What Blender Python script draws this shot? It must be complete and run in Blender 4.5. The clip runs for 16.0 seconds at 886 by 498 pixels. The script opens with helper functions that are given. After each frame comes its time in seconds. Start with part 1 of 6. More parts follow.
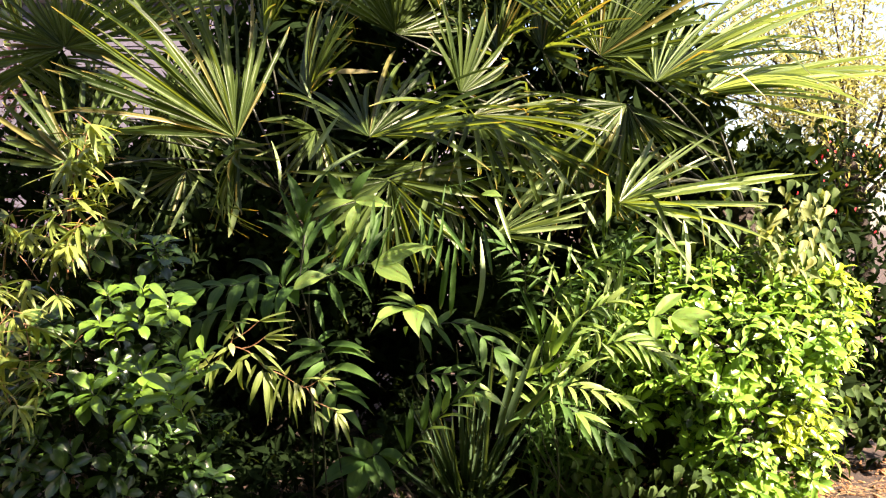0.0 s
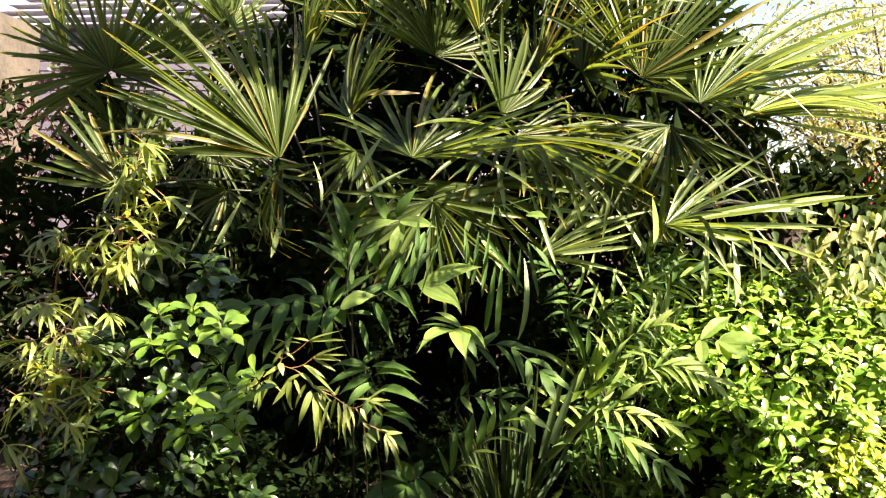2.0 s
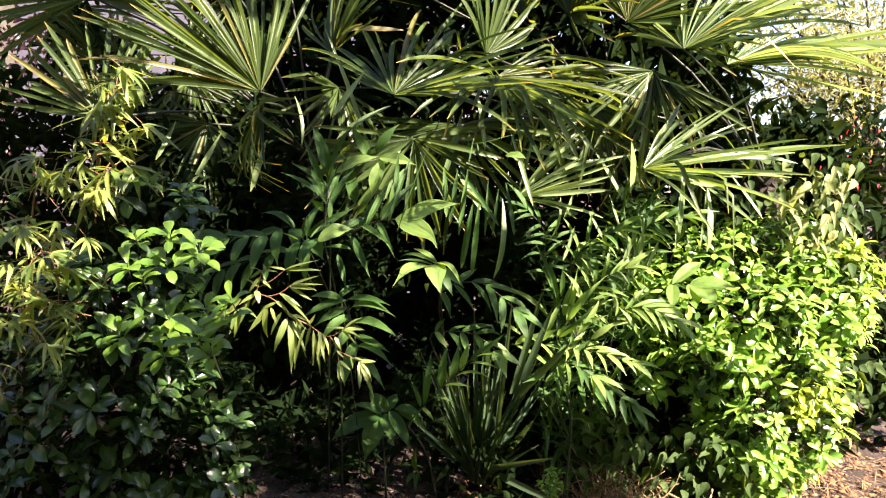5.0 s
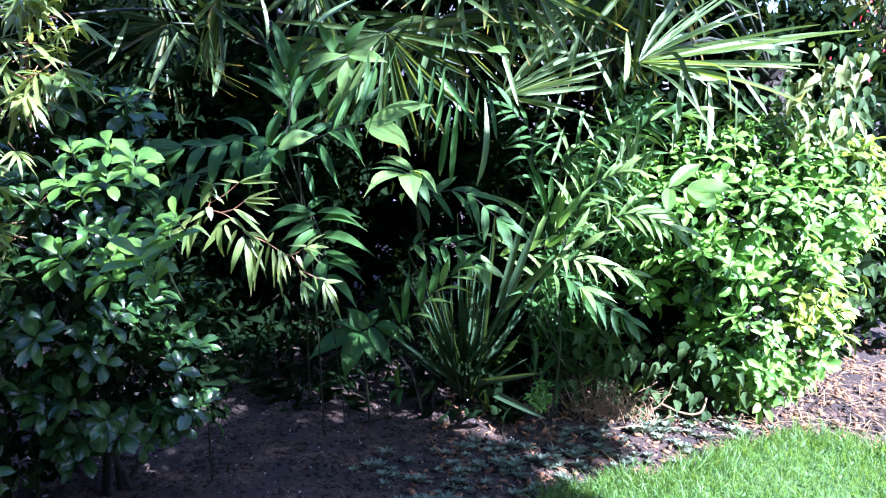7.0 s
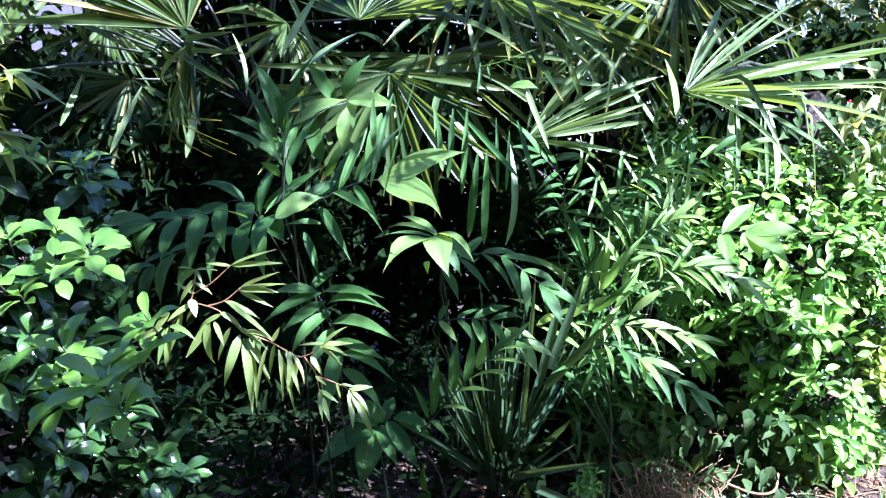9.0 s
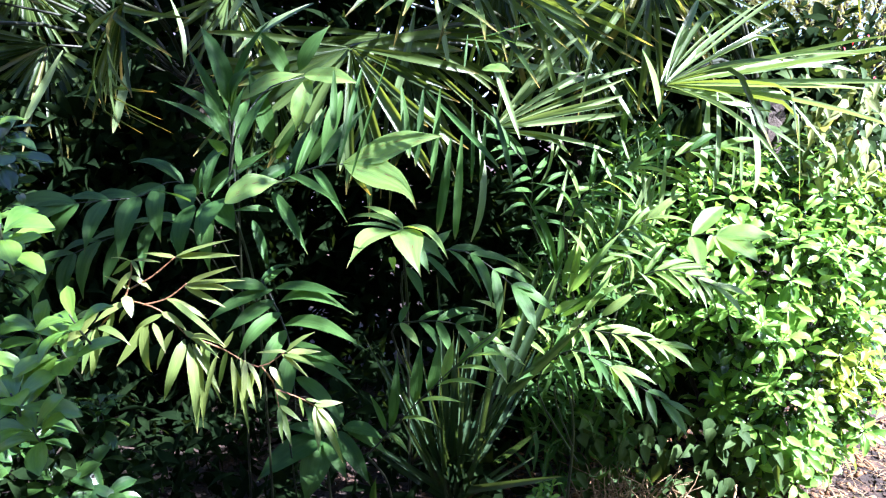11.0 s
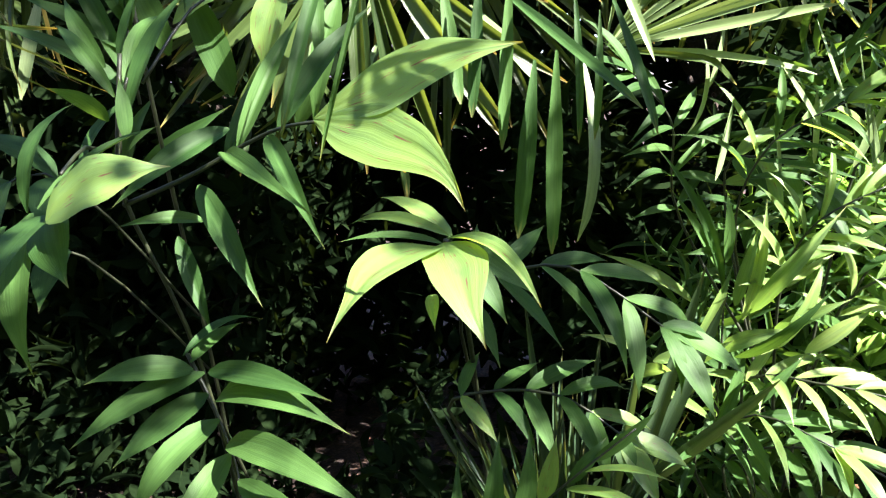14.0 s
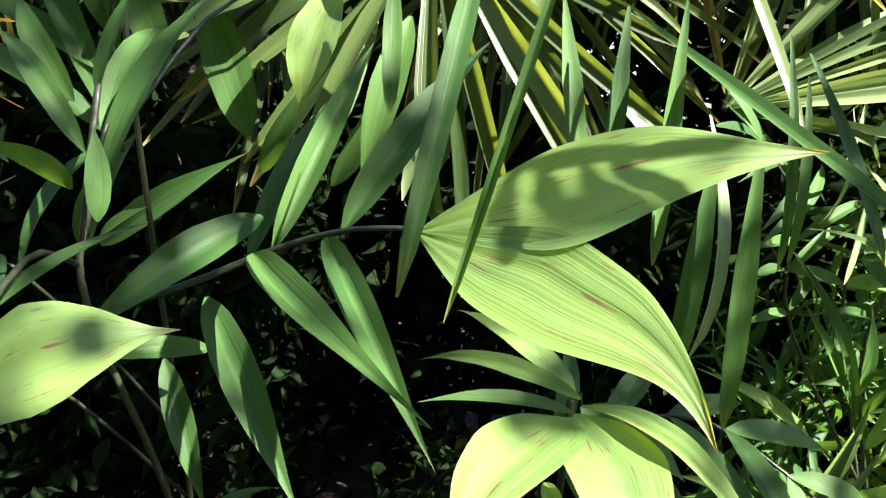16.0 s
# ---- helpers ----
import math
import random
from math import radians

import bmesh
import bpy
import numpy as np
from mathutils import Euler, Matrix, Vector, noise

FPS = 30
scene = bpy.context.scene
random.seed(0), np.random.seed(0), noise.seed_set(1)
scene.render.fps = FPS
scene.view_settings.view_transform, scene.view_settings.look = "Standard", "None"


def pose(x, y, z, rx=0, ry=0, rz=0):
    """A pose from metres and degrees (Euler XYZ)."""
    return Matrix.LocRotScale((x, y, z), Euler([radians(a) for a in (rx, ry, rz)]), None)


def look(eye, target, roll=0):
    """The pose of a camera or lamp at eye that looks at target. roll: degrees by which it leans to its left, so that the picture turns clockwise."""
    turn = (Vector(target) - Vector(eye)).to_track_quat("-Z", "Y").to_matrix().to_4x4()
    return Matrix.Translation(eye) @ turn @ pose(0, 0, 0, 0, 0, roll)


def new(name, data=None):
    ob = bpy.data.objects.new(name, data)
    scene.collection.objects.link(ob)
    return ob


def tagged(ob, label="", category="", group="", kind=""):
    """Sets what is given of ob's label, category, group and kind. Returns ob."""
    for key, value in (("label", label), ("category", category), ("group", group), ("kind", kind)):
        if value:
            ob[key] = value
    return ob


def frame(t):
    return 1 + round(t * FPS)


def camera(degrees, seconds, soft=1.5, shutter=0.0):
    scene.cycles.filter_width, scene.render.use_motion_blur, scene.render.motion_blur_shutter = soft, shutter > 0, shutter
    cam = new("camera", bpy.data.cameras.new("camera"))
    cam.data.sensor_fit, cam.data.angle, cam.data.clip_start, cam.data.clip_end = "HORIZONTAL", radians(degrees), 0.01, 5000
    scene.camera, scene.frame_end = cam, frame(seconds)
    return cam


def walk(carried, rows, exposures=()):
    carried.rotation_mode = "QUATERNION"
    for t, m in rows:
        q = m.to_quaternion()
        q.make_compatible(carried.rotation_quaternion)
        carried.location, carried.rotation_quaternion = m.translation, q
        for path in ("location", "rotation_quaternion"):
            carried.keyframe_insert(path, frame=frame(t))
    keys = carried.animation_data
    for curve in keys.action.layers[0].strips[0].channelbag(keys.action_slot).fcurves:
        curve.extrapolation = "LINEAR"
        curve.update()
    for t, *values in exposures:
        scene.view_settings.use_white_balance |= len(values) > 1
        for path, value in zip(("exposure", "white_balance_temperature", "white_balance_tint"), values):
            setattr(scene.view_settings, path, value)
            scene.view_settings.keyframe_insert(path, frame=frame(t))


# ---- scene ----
cam = camera(60.0, 16.0, soft=1.2)
PATH = [
    (0, (0.82, 0.376, 1.619), (0.525, 2.353, 1.534), 1.8),
    (0.5, (0.799, 0.375, 1.602), (0.488, 2.35, 1.539), 1.9),
    (1, (0.769, 0.362, 1.612), (0.419, 2.331, 1.588), 2.0),
    (1.5, (0.728, 0.385, 1.612), (0.372, 2.353, 1.617), 1.9),
    (2, (0.735, 0.384, 1.607), (0.373, 2.35, 1.579), 2.1),
    (2.5, (0.795, 0.372, 1.61), (0.416, 2.333, 1.517), 2.6),
    (3, (0.778, 0.372, 1.608), (0.422, 2.337, 1.498), 2.1),
    (5.3, (0.768, 0.354, 1.564), (0.46, 2.321, 1.377), 4.1),
    (5.5, (0.789, 0.401, 1.569), (0.477, 2.365, 1.355), 4.4),
    (6, (0.781, 0.424, 1.567), (0.47, 2.38, 1.291), 3.4),
    (6.5, (0.787, 0.528, 1.57), (0.474, 2.471, 1.216), 2.2),
    (7, (0.808, 0.601, 1.559), (0.52, 2.537, 1.152), 2.7),
    (7.5, (0.835, 0.671, 1.567), (0.558, 2.614, 1.179), 1.5),
    (8, (0.799, 0.767, 1.56), (0.532, 2.717, 1.204), 0.7),
    (8.5, (0.651, 0.911, 1.537), (0.426, 2.876, 1.24), -0.1),
    (8.7, (0.601, 0.99, 1.539), (0.37, 2.956, 1.255), -0.4),
    (10.8, (0.408, 1.314, 1.491), (0.358, 3.295, 1.22), 1.5),
    (11, (0.398, 1.312, 1.502), (0.372, 3.291, 1.215), 2.0),
    (11.5, (0.389, 1.327, 1.486), (0.396, 3.302, 1.166), 2.6),
    (12, (0.402, 1.433, 1.478), (0.362, 3.392, 1.077), 1.8),
    (12.5, (0.471, 1.692, 1.475), (0.246, 3.627, 1.024), -0.4),
    (13, (0.47, 1.889, 1.469), (0.201, 3.824, 1.04), 0.0),
    (13.5, (0.431, 2.115, 1.448), (0.272, 4.076, 1.086), -1.3),
    (14, (0.388, 2.333, 1.45), (0.132, 4.278, 1.063), -2.0),
    (14.5, (0.375, 2.526, 1.483), (0.034, 4.448, 1.047), -1.0),
    (15, (0.309, 2.633, 1.497), (0.049, 4.568, 1.06), 0.7),
    (15.5, (0.224, 2.692, 1.509), (0.046, 4.647, 1.129), 2.9),
    (16, (0.177, 2.705, 1.522), (0.013, 4.664, 1.156), 2.9),
]
EXPOSE = [(0, 2.85, 7630, 26), (3, 2.90, 7630, 26), (5.5, 2.90, 6210, 27), (6, 2.75, 5330, 26), (6.5, 3.00, 5030, 32), (7, 3.20, 4630, 30), (8.5, 3.20, 4680, 30), (11, 3.26, 5130, 26), (12, 3.06, 5330, 22), (12.5, 3.21, 5430, 20), (13, 3.51, 5630, 19), (13.5, 3.66, 5730, 20), (14, 3.16, 5950, 22), (14.5, 3.26, 6150, 24), (15, 3.36, 6150, 24), (15.5, 3.26, 6250, 23), (16, 3.06, 6050, 22)]
walk(cam, [(t, look(eye, target, roll)) for t, eye, target, roll in PATH], EXPOSE)

# ---- sun and sky ----
SUN_AZIMUTH, SUN_HEIGHT = radians(120), radians(42)
world = bpy.data.worlds.new("sky")
scene.world = world
world.use_nodes = True
sky = world.node_tree.nodes.new("ShaderNodeTexSky")
sky.sky_type, sky.sun_disc = "NISHITA", False
sky.air_density, sky.dust_density, sky.ozone_density = 1.0, 1.2, 1.6
sky.sun_elevation, sky.sun_rotation = SUN_HEIGHT, SUN_AZIMUTH
world.node_tree.links.new(sky.outputs[0], world.node_tree.nodes["Background"].inputs[0])
world.node_tree.nodes["Background"].inputs[1].default_value = 0.058
sun = new("sun", bpy.data.lights.new("sun", "SUN"))
sun.data.energy, sun.data.angle, sun.data.color = 5.0, radians(0.5), (1.0, 0.93, 0.80)
TO_SUN = Vector((math.sin(SUN_AZIMUTH) * math.cos(SUN_HEIGHT), math.cos(SUN_AZIMUTH) * math.cos(SUN_HEIGHT), math.sin(SUN_HEIGHT)))
sun.matrix_world = look(TO_SUN * 20, (0, 0, 0))


# ---- materials ----
def nodes_of(name):
    mat = bpy.data.materials.new(name)
    mat.use_nodes = True
    tree = mat.node_tree
    tree.nodes.clear()
    return mat, tree, tree.nodes, tree.links


def ramp_of(nodes, stops):
    ramp = nodes.new("ShaderNodeValToRGB")
    while len(ramp.color_ramp.elements) < len(stops):
        ramp.color_ramp.elements.new(0.5)
    for el, (at, col) in zip(ramp.color_ramp.elements, stops):
        el.position, el.color = at, (*col, 1)
    return ramp


def leaf_material(name, dark, light, edge, rough=0.4, through_light=0.4, glow=None, veins=9.0, spots=0.0, gloss=0.5, ribs=0.13):
    """A leaf: two greens mixed by noise and from leaf to leaf, parallel veins, yellowed or browned tips, light that shines through."""
    mat, tree, nodes, links = nodes_of(name)
    out = nodes.new("ShaderNodeOutputMaterial")
    info = nodes.new("ShaderNodeObjectInfo")
    geo = nodes.new("ShaderNodeNewGeometry")
    uv = nodes.new("ShaderNodeUVMap")
    split = nodes.new("ShaderNodeSeparateXYZ")
    links.new(uv.outputs[0], split.inputs[0])
    coord = nodes.new("ShaderNodeTexCoord")
    grain = nodes.new("ShaderNodeTexNoise")
    grain.inputs["Scale"].default_value, grain.inputs["Detail"].default_value = 4.0, 3.0
    links.new(uv.outputs[0], grain.inputs["Vector"])
    # leaf to leaf
    add = nodes.new("ShaderNodeMath")
    add.operation = "ADD"
    links.new(info.outputs["Random"], add.inputs[0])
    links.new(geo.outputs["Random Per Island"], add.inputs[1])
    fract = nodes.new("ShaderNodeMath")
    fract.operation = "FRACT"
    links.new(add.outputs[0], fract.inputs[0])
    mixv = nodes.new("ShaderNodeMath")
    mixv.operation, mixv.inputs[1].default_value = "MULTIPLY_ADD", 0.55
    links.new(fract.outputs[0], mixv.inputs[0])
    half = nodes.new("ShaderNodeMath")
    half.operation, half.inputs[1].default_value = "MULTIPLY", 0.5
    links.new(grain.outputs[0], half.inputs[0])
    links.new(half.outputs[0], mixv.inputs[2])
    ramp = ramp_of(nodes, [(0.15, dark), (0.85, light)])
    links.new(mixv.outputs[0], ramp.inputs[0])
    # tips
    tip = nodes.new("ShaderNodeMapRange")
    tip.inputs[1].default_value, tip.inputs[2].default_value = 0.86, 1.02
    wob = nodes.new("ShaderNodeMath")
    wob.operation, wob.inputs[1].default_value = "MULTIPLY_ADD", 0.25
    links.new(grain.outputs[0], wob.inputs[0])
    shift = nodes.new("ShaderNodeMath")
    shift.operation, shift.inputs[1].default_value = "ADD", -0.16
    links.new(split.outputs[1], shift.inputs[0])
    links.new(shift.outputs[0], wob.inputs[2])
    links.new(wob.outputs[0], tip.inputs[0])
    edges = nodes.new("ShaderNodeMix")
    edges.data_type = "RGBA"
    links.new(tip.outputs[0], edges.inputs[0])
    links.new(ramp.outputs[0], edges.inputs[6])
    edges.inputs[7].default_value = (*edge, 1)
    colour = edges.outputs[2]
    # veins along the leaf
    wide = nodes.new("ShaderNodeMapping")
    wide.inputs["Scale"].default_value = (veins * 3.0, 0.35, 1.0)
    links.new(uv.outputs[0], wide.inputs[0])
    sine = nodes.new("ShaderNodeTexNoise")
    sine.inputs["Scale"].default_value, sine.inputs["Detail"].default_value = 2.0, 2.0
    links.new(wide.outputs[0], sine.inputs["Vector"])
    vein = nodes.new("ShaderNodeMapRange")
    vein.inputs[1].default_value, vein.inputs[2].default_value, vein.inputs[3].default_value, vein.inputs[4].default_value = 0.3, 0.7, 1 - ribs, 1 + ribs * 0.9
    links.new(sine.outputs[0], vein.inputs[0])
    shade = nodes.new("ShaderNodeMix")
    shade.data_type, shade.blend_type = "RGBA", "MULTIPLY"
    shade.inputs[0].default_value = 1.0
    links.new(colour, shade.inputs[6])
    links.new(vein.outputs[0], shade.inputs[7])
    colour = shade.outputs[2]
    if spots:
        speck = nodes.new("ShaderNodeTexNoise")
        speck.inputs["Scale"].default_value, speck.inputs["Detail"].default_value = 7.0, 5.0
        stretch = nodes.new("ShaderNodeMapping")
        stretch.inputs["Scale"].default_value = (3.0, 0.8, 1.0)
        links.new(uv.outputs[0], stretch.inputs[0])
        links.new(stretch.outputs[0], speck.inputs["Vector"])
        cut = ramp_of(nodes, [(0.70 - 0.04 * spots, (0, 0, 0)), (0.76 - 0.04 * spots, (1, 1, 1))])
        links.new(speck.outputs[0], cut.inputs[0])
        brown = nodes.new("ShaderNodeMix")
        brown.data_type = "RGBA"
        links.new(cut.outputs[0], brown.inputs[0])
        links.new(colour, brown.inputs[6])
        brown.inputs[7].default_value = (0.16, 0.08, 0.05, 1)
        colour = brown.outputs[2]
        smear = nodes.new("ShaderNodeTexNoise")
        smear.inputs["Scale"].default_value, smear.inputs["Detail"].default_value = 2.6, 4.0
        drift = nodes.new("ShaderNodeVectorMath")
        drift.operation = "ADD"
        links.new(uv.outputs[0], drift.inputs[0])
        links.new(info.outputs["Random"], drift.inputs[1])
        links.new(drift.outputs[0], smear.inputs["Vector"])
        dull = ramp_of(nodes, [(0.42, (1.06, 1.04, 0.9)), (0.58, (0.92, 0.96, 0.95)), (0.70, (0.60, 0.66, 0.72))])
        links.new(smear.outputs[0], dull.inputs[0])
        bruise = nodes.new("ShaderNodeMix")
        bruise.data_type, bruise.blend_type = "RGBA", "MULTIPLY"
        bruise.inputs[0].default_value = 1.0
        links.new(colour, bruise.inputs[6])
        links.new(dull.outputs[0], bruise.inputs[7])
        colour = bruise.outputs[2]
    skin = nodes.new("ShaderNodeBsdfPrincipled")
    skin.inputs["Roughness"].default_value = rough
    skin.inputs["Specular IOR Level"].default_value = gloss
    links.new(colour, skin.inputs["Base Color"])
    bump = nodes.new("ShaderNodeBump")
    bump.inputs["Strength"].default_value, bump.inputs["Distance"].default_value = 0.25, 0.004
    links.new(sine.outputs[0], bump.inputs["Height"])
    links.new(bump.outputs[0], skin.inputs["Normal"])
    lit = nodes.new("ShaderNodeBsdfTranslucent")
    tint = nodes.new("ShaderNodeMix")
    tint.data_type, tint.blend_type = "RGBA", "MULTIPLY"
    tint.inputs[0].default_value = 1.0
    links.new(colour, tint.inputs[6])
    tint.inputs[7].default_value = (*(glow or (2.6, 2.1, 0.7)), 1)
    links.new(tint.outputs[2], lit.inputs[0])
    both = nodes.new("ShaderNodeMixShader")
    both.inputs[0].default_value = through_light
    links.new(skin.outputs[0], both.inputs[1])
    links.new(lit.outputs[0], both.inputs[2])
    links.new(both.outputs[0], out.inputs[0])
    return mat


def plain_material(name, dark, light, scale=12.0, rough=0.85, bump=0.4, detail=8.0, third=None):
    """Bark, soil, plaster, dry stalks: two or three tones by coarse and fine noise, with relief."""
    mat, tree, nodes, links = nodes_of(name)
    out = nodes.new("ShaderNodeOutputMaterial")
    coord = nodes.new("ShaderNodeTexCoord")
    coarse = nodes.new("ShaderNodeTexNoise")
    coarse.inputs["Scale"].default_value, coarse.inputs["Detail"].default_value = scale, detail
    links.new(coord.outputs["Object"], coarse.inputs["Vector"])
    fine = nodes.new("ShaderNodeTexNoise")
    fine.inputs["Scale"].default_value, fine.inputs["Detail"].default_value = scale * 9, 4.0
    links.new(coord.outputs["Object"], fine.inputs["Vector"])
    mix = nodes.new("ShaderNodeMath")
    mix.operation, mix.inputs[1].default_value = "MULTIPLY_ADD", 0.5
    links.new(fine.outputs[0], mix.inputs[0])
    half = nodes.new("ShaderNodeMath")
    half.operation, half.inputs[1].default_value = "MULTIPLY", 0.5
    links.new(coarse.outputs[0], half.inputs[0])
    links.new(half.outputs[0], mix.inputs[2])
    stops = [(0.35, dark), (0.65, light)] if third is None else [(0.33, dark), (0.52, light), (0.68, third)]
    ramp = ramp_of(nodes, stops)
    links.new(mix.outputs[0], ramp.inputs[0])
    skin = nodes.new("ShaderNodeBsdfPrincipled")
    skin.inputs["Roughness"].default_value = rough
    links.new(ramp.outputs[0], skin.inputs["Base Color"])
    relief = nodes.new("ShaderNodeBump")
    relief.inputs["Strength"].default_value, relief.inputs["Distance"].default_value = bump, 0.02
    links.new(mix.outputs[0], relief.inputs["Height"])
    links.new(relief.outputs[0], skin.inputs["Normal"])
    links.new(skin.outputs[0], out.inputs[0])
    return mat


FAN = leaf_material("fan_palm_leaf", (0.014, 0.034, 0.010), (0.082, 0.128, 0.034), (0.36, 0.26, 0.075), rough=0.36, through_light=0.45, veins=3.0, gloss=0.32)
FAN_OLD = leaf_material("yellowing_fan_palm_leaf", (0.07, 0.085, 0.02), (0.21, 0.18, 0.055), (0.38, 0.27, 0.10), rough=0.4, through_light=0.4, veins=3.0)
# Lighter copy of FAN, with the sunlight on the fans put into its colour.
FAN_LIT = leaf_material("lit_fan_palm_leaf", (0.07, 0.12, 0.045), (0.25, 0.34, 0.14), (0.30, 0.33, 0.13), rough=0.32, through_light=0.3, glow=(1.9, 1.8, 0.9), veins=3.0, gloss=0.45)
FROND = leaf_material("bamboo_palm_leaf", (0.022, 0.064, 0.015), (0.066, 0.142, 0.033), (0.17, 0.17, 0.05), rough=0.5, through_light=0.38, veins=5.0, gloss=0.2)
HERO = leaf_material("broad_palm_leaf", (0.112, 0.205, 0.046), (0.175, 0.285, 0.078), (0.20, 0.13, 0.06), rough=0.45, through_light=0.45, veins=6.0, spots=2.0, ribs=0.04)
YELLOW = leaf_material("yellowed_palm_leaf", (0.12, 0.21, 0.045), (0.24, 0.33, 0.10), (0.36, 0.30, 0.10), rough=0.45, through_light=0.36, veins=4.0, spots=0.6, glow=(1.5, 1.6, 0.9))
# Young tips are yellower; their sunlight is also put into this lighter green.
YOUNG_LIT = leaf_material("young_lit_shrub_leaf", (0.05, 0.125, 0.018), (0.12, 0.22, 0.032), (0.10, 0.19, 0.028), rough=0.27, through_light=0.34, veins=1.0, gloss=0.6)
# Kept dark: the half shade on the shrub is put into this green.
GLOSSY_SHADED = leaf_material("shaded_glossy_leaf", (0.013, 0.038, 0.012), (0.05, 0.108, 0.022), (0.045, 0.10, 0.02), rough=0.27, through_light=0.3, veins=1.0, gloss=0.6)
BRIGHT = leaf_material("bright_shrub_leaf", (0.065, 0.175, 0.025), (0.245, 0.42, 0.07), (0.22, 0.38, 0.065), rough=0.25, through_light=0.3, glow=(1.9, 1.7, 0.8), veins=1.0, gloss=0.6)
LIME = leaf_material("lime_shrub_leaf", (0.17, 0.27, 0.025), (0.27, 0.36, 0.04), (0.27, 0.36, 0.04), rough=0.3, through_light=0.36, veins=1.0)
BAMBOO = leaf_material("bamboo_leaf", (0.06, 0.115, 0.025), (0.21, 0.26, 0.065), (0.45, 0.36, 0.20), rough=0.42, through_light=0.38, veins=2.0)
STRAP = leaf_material("strap_leaf", (0.015, 0.038, 0.020), (0.056, 0.096, 0.045), (0.15, 0.15, 0.06), rough=0.25, through_light=0.3, veins=3.0, gloss=0.6)
# Near-black: the deep shade among and behind the plants is put into this green.
HEDGE_SHADED = leaf_material("shaded_hedge_leaf", (0.004, 0.010, 0.004), (0.013, 0.025, 0.008), (0.02, 0.03, 0.008), rough=0.9, through_light=0.3, veins=1.0, gloss=0.02)
OLIVE = leaf_material("olive_leaf", (0.12, 0.14, 0.05), (0.30, 0.30, 0.14), (0.32, 0.30, 0.13), rough=0.45, through_light=0.35, veins=1.0, glow=(2.2, 2.0, 1.1))
IVY = leaf_material("ivy_leaf", (0.018, 0.045, 0.014), (0.065, 0.105, 0.032), (0.10, 0.11, 0.035), rough=0.6, gloss=0.1, through_light=0.3, veins=2.0)
PALE = leaf_material("faded_leaf", (0.09, 0.135, 0.035), (0.25, 0.27, 0.085), (0.40, 0.28, 0.13), rough=0.6, through_light=0.35, veins=2.0, glow=(1.8, 1.6, 0.9))
PURPLE = leaf_material("purple_leaf", (0.014, 0.006, 0.009), (0.045, 0.014, 0.022), (0.05, 0.02, 0.02), rough=0.45, through_light=0.25, veins=1.0, glow=(2.0, 1.2, 1.2))
RED = leaf_material("red_flower", (0.35, 0.02, 0.03), (0.55, 0.04, 0.05), (0.5, 0.04, 0.05), rough=0.5, through_light=0.4, veins=1.0, glow=(1.6, 1.2, 1.2))
GRASS = leaf_material("grass_blade", (0.045, 0.115, 0.02), (0.125, 0.22, 0.042), (0.25, 0.27, 0.08), rough=0.45, through_light=0.42, veins=1.0)
SEDUM = leaf_material("succulent_leaf", (0.06, 0.09, 0.05), (0.155, 0.185, 0.11), (0.17, 0.17, 0.10), rough=0.55, through_light=0.12, veins=1.0, glow=(1.5, 1.4, 0.8))
DRY = plain_material("dry_stalk", (0.12, 0.075, 0.035), (0.32, 0.21, 0.10), 20.0)
CANE = plain_material("green_cane", (0.007, 0.010, 0.004), (0.024, 0.030, 0.011), 16.0, rough=0.5, bump=0.15)
RUST = plain_material("reddish_twig", (0.08, 0.035, 0.02), (0.26, 0.13, 0.05), 18.0, rough=0.6)
BARK = plain_material("fibrous_bark", (0.012, 0.009, 0.006), (0.05, 0.035, 0.022), 14.0, bump=0.9)
GRIT = plain_material("pale_grit", (0.35, 0.33, 0.30), (0.6, 0.57, 0.52), 30.0, rough=0.9)
SOIL = plain_material("soil", (0.007, 0.005, 0.004), (0.032, 0.020, 0.013), 7.0, rough=0.95, bump=0.9, third=(0.14, 0.075, 0.042))
MULCH = plain_material("bark_chip", (0.10, 0.042, 0.016), (0.34, 0.17, 0.07), 25.0, rough=0.9, bump=0.7)
TURF = plain_material("turf_soil", (0.030, 0.065, 0.012), (0.075, 0.135, 0.026), 9.0, rough=0.95)
RENDERED = plain_material("house_render", (0.075, 0.072, 0.095), (0.105, 0.10, 0.13), 3.0, rough=0.9, bump=0.1)
# For the unseen walls, kept dark so they throw little light back.
BLOCKER = plain_material("sky_blocker_boards", (0.035, 0.032, 0.024), (0.085, 0.075, 0.055), 4.0, rough=0.85, bump=0.4)
ROOFING = plain_material("roof_slate", (0.20, 0.20, 0.24), (0.32, 0.32, 0.36), 5.0, rough=0.7, bump=0.3)

# ---- building blocks ----
PLACE = {}
rng = np.random.default_rng(7)


def thing(name, at, label, category, group=""):
    ob = new(name)
    ob.empty_display_size = 0.05
    ob.location = at
    PLACE[ob] = Matrix.Translation(at)
    return tagged(ob, label, category, group)


def put_under(ob, parent, m):
    ob.matrix_basis = m
    if parent is not None:
        ob.parent = parent
        ob.matrix_parent_inverse = PLACE[parent].inverted()
    PLACE[ob] = m
    return ob


